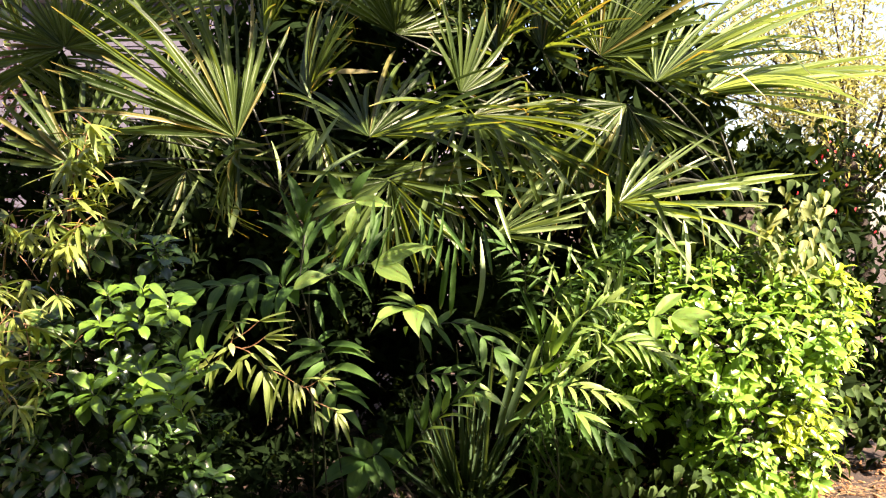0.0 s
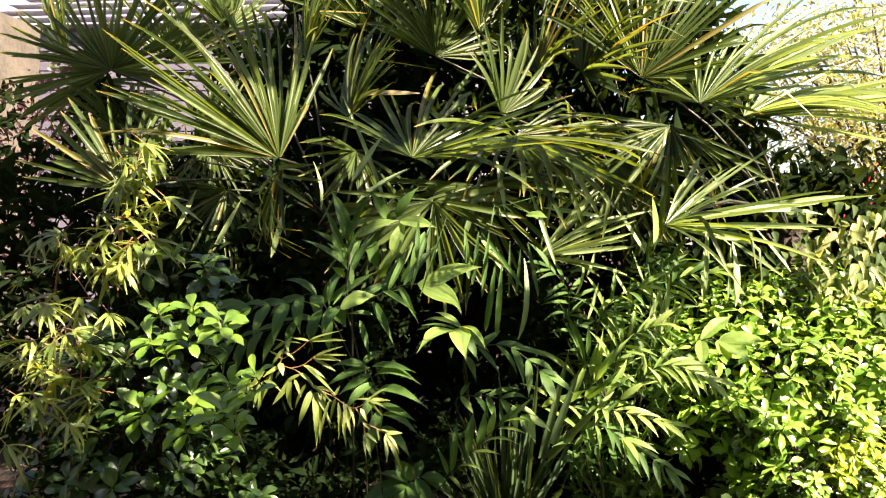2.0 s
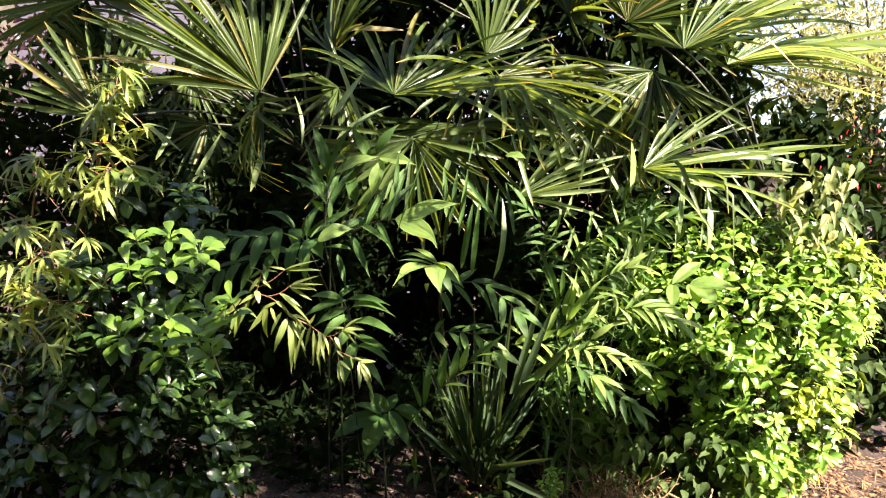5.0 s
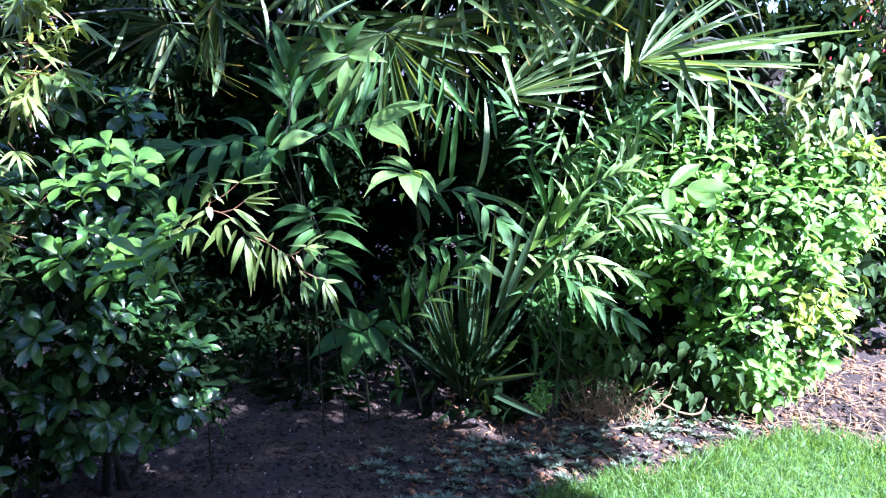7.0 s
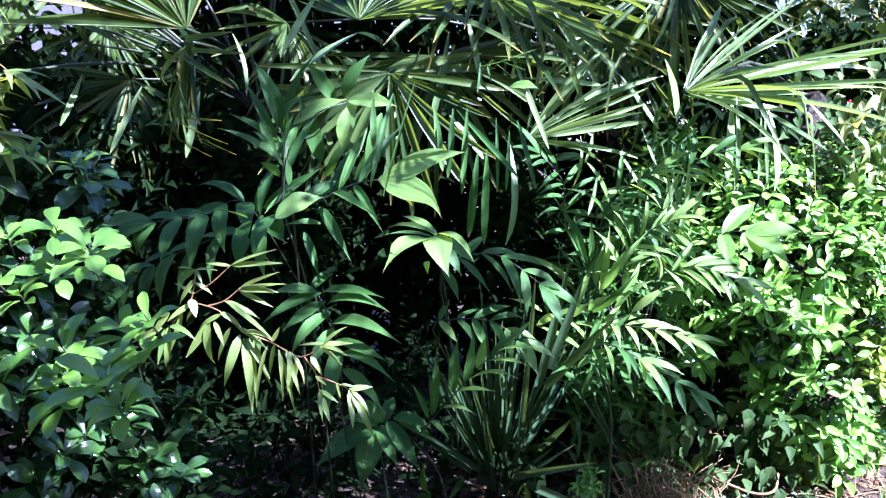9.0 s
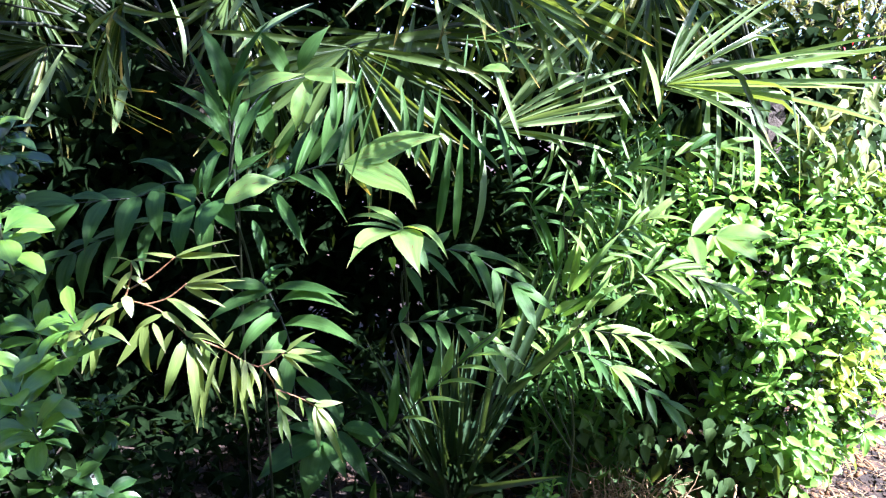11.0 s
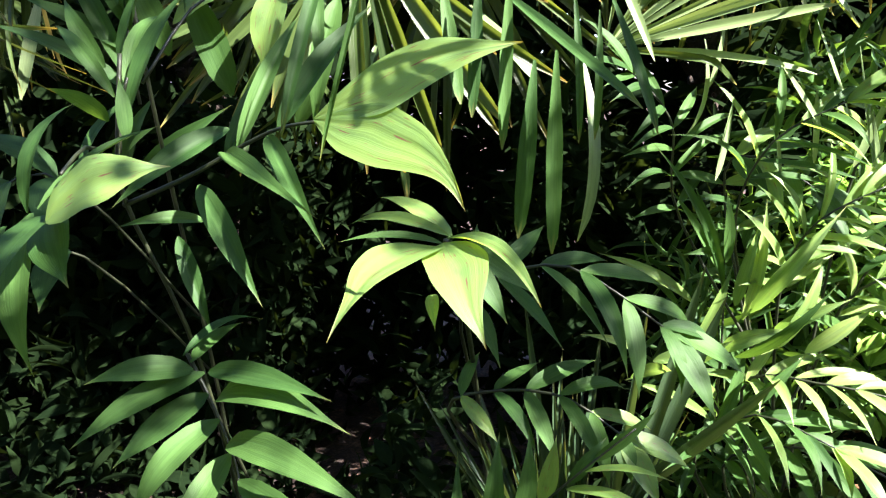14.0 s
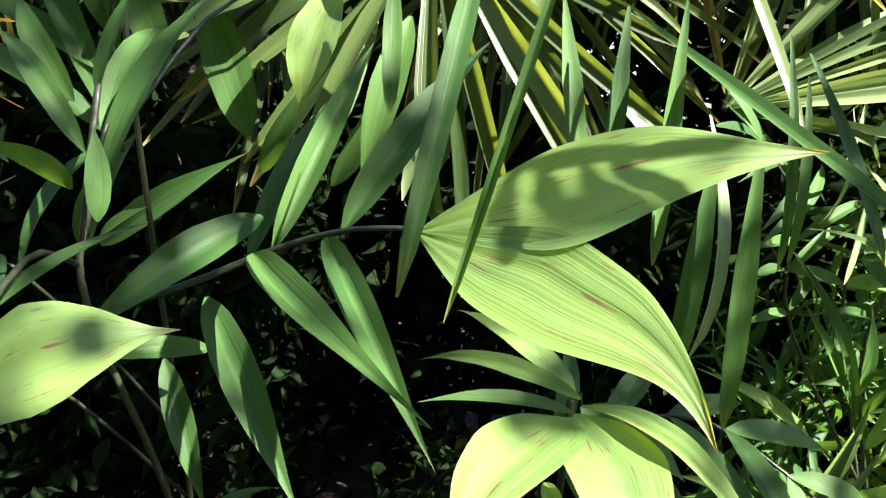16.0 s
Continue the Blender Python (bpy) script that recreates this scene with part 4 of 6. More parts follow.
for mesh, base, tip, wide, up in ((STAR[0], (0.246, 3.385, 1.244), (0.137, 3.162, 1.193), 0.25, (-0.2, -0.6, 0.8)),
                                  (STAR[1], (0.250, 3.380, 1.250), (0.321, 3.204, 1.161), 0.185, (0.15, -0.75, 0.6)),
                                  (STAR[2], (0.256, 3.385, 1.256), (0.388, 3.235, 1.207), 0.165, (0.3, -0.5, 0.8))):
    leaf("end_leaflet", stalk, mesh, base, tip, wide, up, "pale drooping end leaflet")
leaflets(stalk, [((0.256, 3.400, 1.257), (0.093, 3.450, 1.277), 0.022), ((0.251, 3.390, 1.246), (0.105, 3.360, 1.261), 0.018), ((0.230, 3.400, 1.170), (0.246, 3.300, 1.150), 0.02),
                 ((0.262, 3.440, 1.235), (0.340, 3.400, 1.126), 0.04), ((0.274, 3.450, 1.233), (0.377, 3.450, 1.159), 0.04), ((0.255, 3.450, 1.245), (0.126, 3.550, 1.302), 0.035)], LANCES_PALE + LANCES[:1], (0, -0.5, 0.85), seed=9)
pinnate(star_palm, [(0.262, 3.75, 0.86), (0.251, 3.620, 1.101), (0.420, 3.600, 1.168), (0.583, 3.550, 1.074)], 6, 0.16, 0.034, LANCES, (0.1, -0.5, 0.85), 60, 0.45, seed=41)
pinnate(star_palm, [(0.262, 3.85, 0.7), (0.220, 3.600, 0.913), (0.313, 3.600, 0.945), (0.425, 3.580, 0.942), (0.516, 3.550, 0.889)], 6, 0.13, 0.032, LANCES_PALE + LANCES, (0, -0.5, 0.85), 60, 0.3, seed=42)

# ---- low fronds under them ----
low_palm = thing("bamboo_palm", (-0.08, 3.8, 0), "low bamboo palm frond in dappled shade", "palm", "bamboo palms")
tube("cane", low_palm, [(-0.08, 3.8, 0), (-0.10, 3.65, 0.5), (-0.103, 3.300, 1.112)], 0.0035, 0.0025, CANE, 12, 6, 0.1)
stalk = tube("frond", low_palm, [(-0.103, 3.300, 1.112), (-0.046, 3.260, 1.027), (-0.008, 3.220, 0.945), (0.026, 3.120, 0.822)], 0.0035, 0.0015, CANE, 12, 5)
leaflets(stalk, [
    ((-0.060, 3.270, 1.098), (0.141, 3.150, 1.113), 0.034), ((-0.052, 3.270, 1.058), (0.151, 3.150, 1.085), 0.050), ((-0.029, 3.240, 1.008), (0.193, 3.100, 1.007), 0.042), ((-0.010, 3.220, 0.966), (0.160, 3.100, 0.942), 0.036),
    ((0.004, 3.200, 0.929), (0.176, 3.080, 0.905), 0.036), ((0.017, 3.170, 0.893), (0.157, 3.050, 0.823), 0.038), ((-0.087, 3.280, 1.096), (-0.197, 3.200, 1.111), 0.040), ((-0.071, 3.280, 1.092), (-0.221, 3.180, 1.025), 0.042),
    ((-0.064, 3.270, 1.066), (-0.162, 3.180, 0.999), 0.042), ((-0.042, 3.250, 1.038), (-0.135, 3.150, 0.941), 0.042), ((-0.027, 3.240, 0.994), (-0.071, 3.120, 0.899), 0.04), ((-0.002, 3.200, 0.948), (-0.005, 3.080, 0.802), 0.05),
    ((-0.094, 3.290, 1.103), (-0.061, 3.400, 1.132), 0.03), ((-0.105, 3.290, 1.112), (-0.037, 3.420, 1.140), 0.02)], LANCES, (0, -0.6, 0.75), seed=10)

side_palm = thing("bamboo_palm", (0.22, 4.1, 0), "low bamboo palm with two-ranked narrow leaflets", "palm", "bamboo palms")
tube("cane", side_palm, [(0.22, 4.1, 0), (0.2, 3.85, 0.3), (0.163, 3.500, 0.548)], 0.005, 0.003, CANE, 8, 6)
stalk = tube("frond", side_palm, [(0.163, 3.500, 0.548), (0.250, 3.480, 0.658), (0.348, 3.450, 0.780), (0.438, 3.420, 0.884), (0.523, 3.420, 0.960)], 0.003, 0.0015, CANE, 12, 5)
leaflets(stalk, [
    ((0.450, 3.420, 0.888), (0.570, 3.360, 0.913), 0.018), ((0.421, 3.430, 0.853), (0.548, 3.360, 0.864), 0.02), ((0.366, 3.450, 0.790), (0.518, 3.380, 0.821), 0.02), ((0.316, 3.460, 0.740), (0.445, 3.400, 0.766), 0.018),
    ((0.257, 3.480, 0.672), (0.386, 3.420, 0.684), 0.018), ((0.223, 3.490, 0.630), (0.296, 3.420, 0.594), 0.02)], LANCES_YELLOW[:1] + LANCES_PALE, (0, -0.4, 0.9), seed=11)
leaflets(stalk, [
    ((0.236, 3.490, 0.652), (0.247, 3.500, 0.870), 0.03), ((0.302, 3.470, 0.732), (0.316, 3.480, 0.915), 0.036), ((0.341, 3.460, 0.771), (0.369, 3.460, 0.929), 0.034), ((0.384, 3.450, 0.815), (0.408, 3.450, 0.932), 0.03),
    ((0.426, 3.430, 0.864), (0.483, 3.440, 0.936), 0.022), ((0.461, 3.430, 0.901), (0.556, 3.420, 0.992), 0.02), ((0.217, 3.500, 0.631), (0.165, 3.500, 0.747), 0.02), ((0.228, 3.500, 0.639), (0.218, 3.500, 0.798), 0.018)], LANCES + LANCES_PALE[:1], (0.2, -0.8, 0.4), seed=12)

dark_palm = thing("bamboo_palm", (0.02, 3.85, 0), "shaded low palm with wide dark leaves near the soil", "palm", "bamboo palms")
tube("cane", dark_palm, [(0.02, 3.85, 0), (0.015, 3.800, 0.208), (-0.013, 3.780, 0.467)], 0.006, 0.004, CANE, 8, 6)
stalk = tube("frond", dark_palm, [(-0.012, 3.780, 0.454), (-0.010, 3.770, 0.489), (0.040, 3.770, 0.528)], 0.003, 0.002, CANE, 5, 5)
leaf("end_leaflet", stalk, BROAD_GREEN[0], (-0.010, 3.770, 0.489), (-0.206, 3.620, 0.402), 0.10, (-0.1, -0.6, 0.8))
leaf("end_leaflet", stalk, BROAD_GREEN[1], (-0.016, 3.770, 0.488), (-0.046, 3.620, 0.329), 0.10, (0.1, -0.7, 0.7))
leaflets(stalk, [((0.002, 3.770, 0.495), (0.079, 3.650, 0.403), 0.06), ((0.027, 3.770, 0.513), (0.161, 3.650, 0.386), 0.06), ((-0.013, 3.780, 0.493), (-0.133, 3.700, 0.550), 0.05), ((0.007, 3.800, 0.502), (-0.086, 3.800, 0.586), 0.07),
                 ((0.050, 3.780, 0.526), (0.199, 3.680, 0.532), 0.055), ((0.015, 3.820, 0.502), (0.027, 3.900, 0.568), 0.05), ((0.063, 3.780, 0.527), (0.209, 3.700, 0.476), 0.05)], BROAD_GREEN, seed=13)
leaflets(stalk, [((0.177, 3.800, 0.226), (0.166, 3.720, 0.374), 0.035), ((0.159, 3.800, 0.224), (0.138, 3.700, 0.203), 0.03), ((0.177, 3.800, 0.226), (0.182, 3.700, 0.181), 0.03)], BROAD_GREEN, seed=14)

top_palm = thing("bamboo_palm", (-0.3, 3.95, 0), "bamboo palm with a pale upper frond in the sun", "palm", "bamboo palms")
tube("cane", top_palm, [(-0.3, 3.95, 0), (-0.29, 3.8, 0.8), (-0.24, 3.550, 1.410), (-0.240, 3.500, 1.660)], 0.0045, 0.003, CANE, 18, 6, 0.12)
stalk = tube("frond", top_palm, [(-0.233, 3.500, 1.488), (-0.169, 3.600, 1.622), (-0.067, 3.700, 1.673)], 0.003, 0.002, CANE, 8, 5)
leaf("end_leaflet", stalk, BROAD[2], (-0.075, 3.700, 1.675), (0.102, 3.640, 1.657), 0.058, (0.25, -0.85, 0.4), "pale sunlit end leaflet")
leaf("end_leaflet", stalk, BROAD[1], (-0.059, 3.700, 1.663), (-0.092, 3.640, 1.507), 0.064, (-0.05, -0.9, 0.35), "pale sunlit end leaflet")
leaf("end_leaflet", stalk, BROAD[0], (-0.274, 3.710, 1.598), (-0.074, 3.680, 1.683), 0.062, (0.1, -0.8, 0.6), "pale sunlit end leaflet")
leaflets(stalk, [((0.036, 3.720, 1.633), (-0.020, 3.680, 1.399), 0.045), ((-0.095, 3.720, 1.692), (-0.002, 3.700, 1.830), 0.05), ((-0.133, 3.740, 1.677), (-0.218, 3.700, 1.809), 0.05), ((-0.185, 3.740, 1.467), (-0.253, 3.700, 1.701), 0.06), ((-0.301, 3.740, 1.545), (-0.365, 3.700, 1.744), 0.05),
                 ((-0.428, 3.740, 1.292), (-0.324, 3.700, 1.478), 0.04), ((-0.402, 3.740, 1.302), (-0.170, 3.680, 1.451), 0.04), ((-0.072, 3.760, 1.404), (0.039, 3.700, 1.585), 0.035), ((-0.174, 3.760, 1.417), (-0.092, 3.700, 1.549), 0.03)], LANCES, (0.25, -0.9, 0.3), seed=15)
stalk = tube("frond", top_palm, [(-0.241, 3.500, 1.456), (-0.249, 3.500, 1.550), (-0.243, 3.500, 1.613)], 0.003, 0.002, CANE, 5, 5)
leaf("end_leaflet", stalk, BROAD_GREEN[0], (-0.244, 3.500, 1.574), (-0.326, 3.500, 1.796), 0.055, (0.5, -0.8, 0.3))
leaf("end_leaflet", stalk, BROAD_GREEN[1], (-0.244, 3.500, 1.574), (-0.171, 3.450, 1.685), 0.045, (-0.5, -0.8, 0.3))
leaflets(stalk, [((-0.244, 3.500, 1.535), (-0.397, 3.450, 1.628), 0.03), ((-0.249, 3.500, 1.471), (-0.417, 3.400, 1.587), 0.035), ((-0.257, 3.500, 1.463), (-0.313, 3.400, 1.324), 0.03), ((-0.241, 3.500, 1.551), (-0.129, 3.500, 1.832), 0.026), ((-0.249, 3.500, 1.487), (-0.373, 3.520, 1.743), 0.03)], LANCES, seed=16)
#   shaded wide fronds further left
stalk = pinnate(top_palm, [(-0.275, 3.7, 1.05), (-0.354, 3.450, 1.343), (-0.456, 3.350, 1.315), (-0.574, 3.250, 1.304)], 5, 0.17, 0.055, BROAD_GREEN, (0, -0.5, 0.85), 60, 0.45, seed=17, radius=0.002)
stalk = pinnate(top_palm, [(-0.285, 3.75, 0.92), (-0.356, 3.450, 1.231), (-0.520, 3.350, 1.206), (-0.639, 3.250, 1.141)], 6, 0.16, 0.045, BROAD_GREEN + LANCES, (0, -0.5, 0.85), 60, 0.45, seed=18, radius=0.002)

# ---- yellowing fronds beside the bright shrub ----
gold_palm = thing("bamboo_palm", (0.85, 4.05, 0), "yellowing bamboo palm with upright sunlit leaflets", "palm", "bamboo palms")
tube("cane", gold_palm, [(0.85, 4.05, 0), (0.86, 4.0, 0.5), (0.756, 3.950, 0.777)], 0.006, 0.004, CANE, 10, 6)
stalk = tube("frond", gold_palm, [(0.756, 3.950, 0.777), (0.764, 3.950, 0.906), (0.764, 3.950, 1.031)], 0.004, 0.002, CANE, 6, 5)
leaflets(stalk, [((0.804, 3.950, 0.970), (0.833, 3.900, 1.232), 0.028), ((0.816, 3.940, 0.989), (0.956, 3.850, 1.218), 0.034), ((0.788, 3.950, 1.001), (0.818, 3.900, 1.184), 0.026), ((0.691, 3.950, 0.871), (0.777, 3.920, 1.098), 0.03),
                 ((0.682, 3.940, 0.882), (0.762, 3.850, 0.956), 0.035), ((0.762, 3.940, 0.909), (0.872, 3.850, 0.983), 0.035), ((0.863, 3.940, 0.944), (0.977, 3.850, 1.042), 0.03)], LANCES_YELLOW, (0, -0.9, 0.4), seed=19)
leaflets(stalk, [((0.765, 3.960, 1.029), (0.631, 3.950, 1.347), 0.024), ((0.763, 3.960, 1.060), (0.650, 3.950, 1.256), 0.02), ((0.769, 3.960, 1.091), (0.766, 3.950, 1.243), 0.024), ((0.752, 3.960, 1.121), (0.673, 3.900, 1.122), 0.018),
                 ((0.754, 3.960, 1.090), (0.700, 3.950, 1.256), 0.02)], LANCES, (0.3, -0.9, 0.3), seed=20)
pinnate(gold_palm, [(0.86, 4.0, 0.55), (0.813, 3.950, 0.828), (0.950, 3.850, 0.866), (1.102, 3.800, 0.845)], 7, 0.13, 0.026, LANCES_YELLOW, (0, -0.4, 0.9), 50, 0.25, seed=43, label="yellow frond with a reddened tip")
pinnate(gold_palm, [(0.86, 4.0, 0.4), (0.779, 3.950, 0.646), (0.947, 3.850, 0.728), (1.120, 3.800, 0.651)], 7, 0.14, 0.03, LANCES, (0, -0.4, 0.9), 55, 0.4, seed=44)
pinnate(gold_palm, [(0.9, 4.1, 0.7), (0.802, 4.150, 1.221), (0.866, 4.100, 1.298), (0.965, 4.050, 1.234)], 5, 0.15, 0.04, LANCES + LANCES_PALE, (0, -0.5, 0.85), 60, 0.4, seed=45)
pinnate(gold_palm, [(0.95, 4.2, 0.6), (1.210, 4.300, 1.036), (1.303, 4.200, 1.167), (1.375, 4.150, 1.177)], 3, 0.20, 0.07, BROAD, (0, -0.6, 0.8), 70, 0.2, seed=46)
leaf("leaflet", stalk, BROAD[2], (0.470, 3.860, 1.725), (0.570, 3.820, 1.718), 0.05, (0.2, -0.7, 0.7))
#   narrow sunlit leaves between the fans and the bright shrub
pinnate(gold_palm, [(0.9, 4.1, 0.75), (0.806, 4.050, 1.129), (0.854, 4.000, 1.327), (0.984, 3.950, 1.415)], 8, 0.17, 0.022, LANCES_PALE + LANCES, (0.3, -0.6, 0.75), 60, 0.4, seed=47)
pinnate(gold_palm, [(0.92, 4.1, 0.7), (0.891, 4.000, 1.014), (0.935, 3.950, 1.169), (1.048, 3.900, 1.253)], 8, 0.16, 0.022, LANCES_YELLOW + LANCES_PALE, (0.3, -0.6, 0.75), 55, 0.3, seed=48)
pinnate(gold_palm, [(0.9, 4.1, 0.8), (0.693, 4.100, 1.173), (0.668, 4.050, 1.377), (0.578, 4.000, 1.486)], 7, 0.16, 0.022, LANCES, (0.3, -0.6, 0.75), 60, 0.4, seed=49)
for k, (line, meshes) in enumerate((([(0.9, 4.1, 0.3), (0.72, 3.98, 0.62), (0.80, 3.85, 0.80), (0.93, 3.75, 0.78)], LANCES_PALE + LANCES), ([(0.95, 4.1, 0.5), (1.0, 4.0, 0.95), (1.12, 3.92, 1.08), (1.28, 3.88, 1.04)], LANCES_YELLOW + LANCES_PALE),
                                    ([(1.0, 4.2, 0.6), (1.08, 4.15, 1.25), (1.16, 4.08, 1.45), (1.30, 4.02, 1.50)], LANCES_PALE + LANCES))):
    pinnate(gold_palm, line, 8, 0.16, 0.024, meshes, (0.3, -0.6, 0.75), 55, 0.35, seed=70 + k)
r = random.Random(59)
for i in range(14):
    base = Vector((0.928, 4.050, 1.485)) + Vector((r.uniform(-0.28, 0.35), r.uniform(-0.08, 0.1), r.uniform(-0.12, 0.12)))
    leaf("blade", hanging, r.choice(BLADES_LIT), base, base + Vector((r.uniform(-0.06, 0.12), r.uniform(-0.06, 0.02), -r.uniform(0.14, 0.30))), r.uniform(0.014, 0.022), (r.uniform(0, 0.9), -0.7, 0.4))
r = random.Random(58)
for i in range(13):
    base = Vector((0.817, 3.950, 0.907)) + Vector((r.gauss(0, 0.13), r.gauss(0, 0.06), r.gauss(0, 0.10)))
    way = Vector((r.uniform(-0.7, 0.9), r.uniform(-0.6, 0.1), r.uniform(0.1, 1.0))).normalized()
    leaf("leaflet", stalk, r.choice(LANCES_YELLOW + LANCES_PALE + LANCES[:2]), base, base + way * r.uniform(0.14, 0.26), r.uniform(0.02, 0.034), (0.5 + r.uniform(-0.3, 0.3), -0.7, 0.6))

# ---- spiky young palm at the middle of the bed ----
spiky = thing("young_palm", (0.427, 4.100, 0.105), "spiky young palm with stiff blue-green sword leaves", "palm")
hub = Vector((0.428, 4.100, 0.090))
STRAPS = [leaf_mesh(STRAP, "strap", bend=b, tip=t, fold=0.6, ratio=0.06, segs=10, cols=4) for b, t in ((0.02, 0.02), (0.05, 0.08), (0.0, 0.0))]
r = random.Random(50)
for i in range(46):
    a = r.gauss(0, 25)
    lean = r.uniform(-0.55, 0.25)
    size = r.uniform(0.45, 0.95) * (1 - abs(a) / 170)
    way = Vector((math.sin(radians(a)), lean, math.cos(radians(a)))).normalized()
    leaf("blade", spiky, r.choice(STRAPS), hub + Vector((r.uniform(-.03, .03), r.uniform(-.03, .03), r.uniform(0, .04))), hub + way * size, r.uniform(0.018, 0.030), (r.uniform(-.3, .3), -1, 0.3))
for base, tip, w in (((0.503, 4.000, 0.323), (0.564, 3.600, 1.104), 0.022), ((0.577, 3.900, 0.622), (0.685, 3.750, 1.135), 0.03), ((0.607, 3.900, 0.624), (0.825, 3.750, 0.914), 0.032), ((0.620, 3.900, 0.691), (0.736, 3.800, 1.063), 0.03),
                     ((0.582, 4.000, 0.331), (0.690, 3.700, 0.568), 0.03), ((0.534, 4.050, 0.166), (0.830, 3.800, 0.159), 0.03), ((0.451, 4.050, 0.185), (0.795, 3.800, 0.372), 0.025)):
    leaf("blade", spiky, STRAPS[2], base, tip, w * 1.15, (0.24, -0.91, 0.33))

# ---- glossy shrub in the shade, and the bright one in the sun ----
GLOSSY_LEAVES, BRIGHT_LEAVES, LIME_LEAVES, YOUNG_LIT_LEAVES = leaf_set(GLOSSY_SHADED), leaf_set(BRIGHT), leaf_set(LIME), leaf_set(YOUNG_LIT)
SHADE_PLANS = [shoot_plan(c, l, l * 0.38, k, 0.5) for c, l, k in ((8, .085, 1), (7, .085, 2), (9, .09, 3), (7, .105, 4), (8, .105, 5))]
SUNNY_PLANS = [shoot_plan(c, .085, .029, k) for c, k in ((9, 11), (7, 12), (9, 13), (6, 14), (8, 15))]


def shell_points(lobes, n, seed, front=True):
    """Points on the outside of a bush made of several round lobes, with the way outwards."""
    r = np.random.default_rng(seed)
    out = []
    sizes = np.array([l[3] * l[5] for l in lobes])
    while len(out) < n:
        i = r.choice(len(lobes), p=sizes / sizes.sum())
        cx, cy, cz, rx, ry, rz = lobes[i]
        d = r.normal(size=3)
        d /= np.linalg.norm(d)
        if front and d[1] > 0.45:
            continue
        k = r.uniform(0.80, 1.06)
        p = np.array([cx + d[0] * rx * k, cy + d[1] * ry * k, cz + d[2] * rz * k])
        if p[2] < 0.04:
            continue
        if any(j != i and (((p - np.array(l[:3])) / np.array(l[3:])) ** 2).sum() < 0.62 for j, l in enumerate(lobes)):
            continue
        out.append((p, d))
    return out


def shrub(name, at, lobes, meshes, plans, parts, extra, label, seed, size=(0.75, 1.2), accents=(), inside=HEDGE_SHADED):
    bush = thing(name, at, label, "shrub")
    r = random.Random(seed)
    for i, (x, y, z, rx, ry, rz) in enumerate(lobes):
        base = Vector((at[0] + r.uniform(-.1, .1), at[1] + r.uniform(-.05, .05), 0))
        tube("stem", bush, [base, base.lerp(Vector((x, y, z)), 0.6) + Vector((r.uniform(-.05, .05), 0, 0)), (x, y, z + rz * 0.3)], 0.012, 0.004, BARK, 10, 6)
        for k in range(7):
            d = Vector((r.gauss(0, 1), r.gauss(-0.5, 0.7), r.gauss(0.2, 0.8))).normalized()
            tip = (x + d.x * rx * 0.85, y + d.y * ry * 0.85, z + d.z * rz * 0.85)
            tube("stem", bush, [(x, y, z - rz * 0.4), (x + d.x * rx * 0.4, y + d.y * ry * 0.4, z), tip], 0.005, 0.002, BARK, 6, 5)
    for p, d in shell_points(lobes, parts, seed):
        way = Vector(d) * 0.7 + Vector((r.uniform(-.3, .3), r.uniform(-.3, .1), 0.75))
        kind = meshes
        for (ax, ay, az, rad, other) in accents:
            if (Vector(p) - Vector((ax, ay, az))).length < rad:
                kind = other
        shoot_at(bush, r.choice(plans), kind, Vector(p), way, r.uniform(*size), r.uniform(0, 360))
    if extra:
        # the inner leaves, in a darker material that paints the shade between shoots
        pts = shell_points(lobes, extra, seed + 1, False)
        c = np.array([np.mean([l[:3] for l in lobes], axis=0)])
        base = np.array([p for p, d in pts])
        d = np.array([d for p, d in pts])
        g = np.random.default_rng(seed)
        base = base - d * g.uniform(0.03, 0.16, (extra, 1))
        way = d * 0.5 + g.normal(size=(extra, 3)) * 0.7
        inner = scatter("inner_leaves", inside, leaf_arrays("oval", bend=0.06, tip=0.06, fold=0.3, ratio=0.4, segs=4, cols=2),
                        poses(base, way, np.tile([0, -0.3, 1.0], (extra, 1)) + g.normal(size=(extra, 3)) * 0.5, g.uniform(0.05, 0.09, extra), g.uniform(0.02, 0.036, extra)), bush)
    return bush


def lobe(at, rx, ry, rz):
    return (*at, rx, ry, rz)


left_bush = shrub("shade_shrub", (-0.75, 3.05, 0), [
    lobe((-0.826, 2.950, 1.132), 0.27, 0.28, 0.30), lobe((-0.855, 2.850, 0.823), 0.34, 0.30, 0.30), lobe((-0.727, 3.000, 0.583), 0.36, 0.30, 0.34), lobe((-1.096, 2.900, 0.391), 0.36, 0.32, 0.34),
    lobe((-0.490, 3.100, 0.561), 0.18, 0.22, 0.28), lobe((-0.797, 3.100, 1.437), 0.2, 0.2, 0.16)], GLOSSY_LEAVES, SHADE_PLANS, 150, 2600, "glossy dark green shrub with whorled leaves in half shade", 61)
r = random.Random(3)
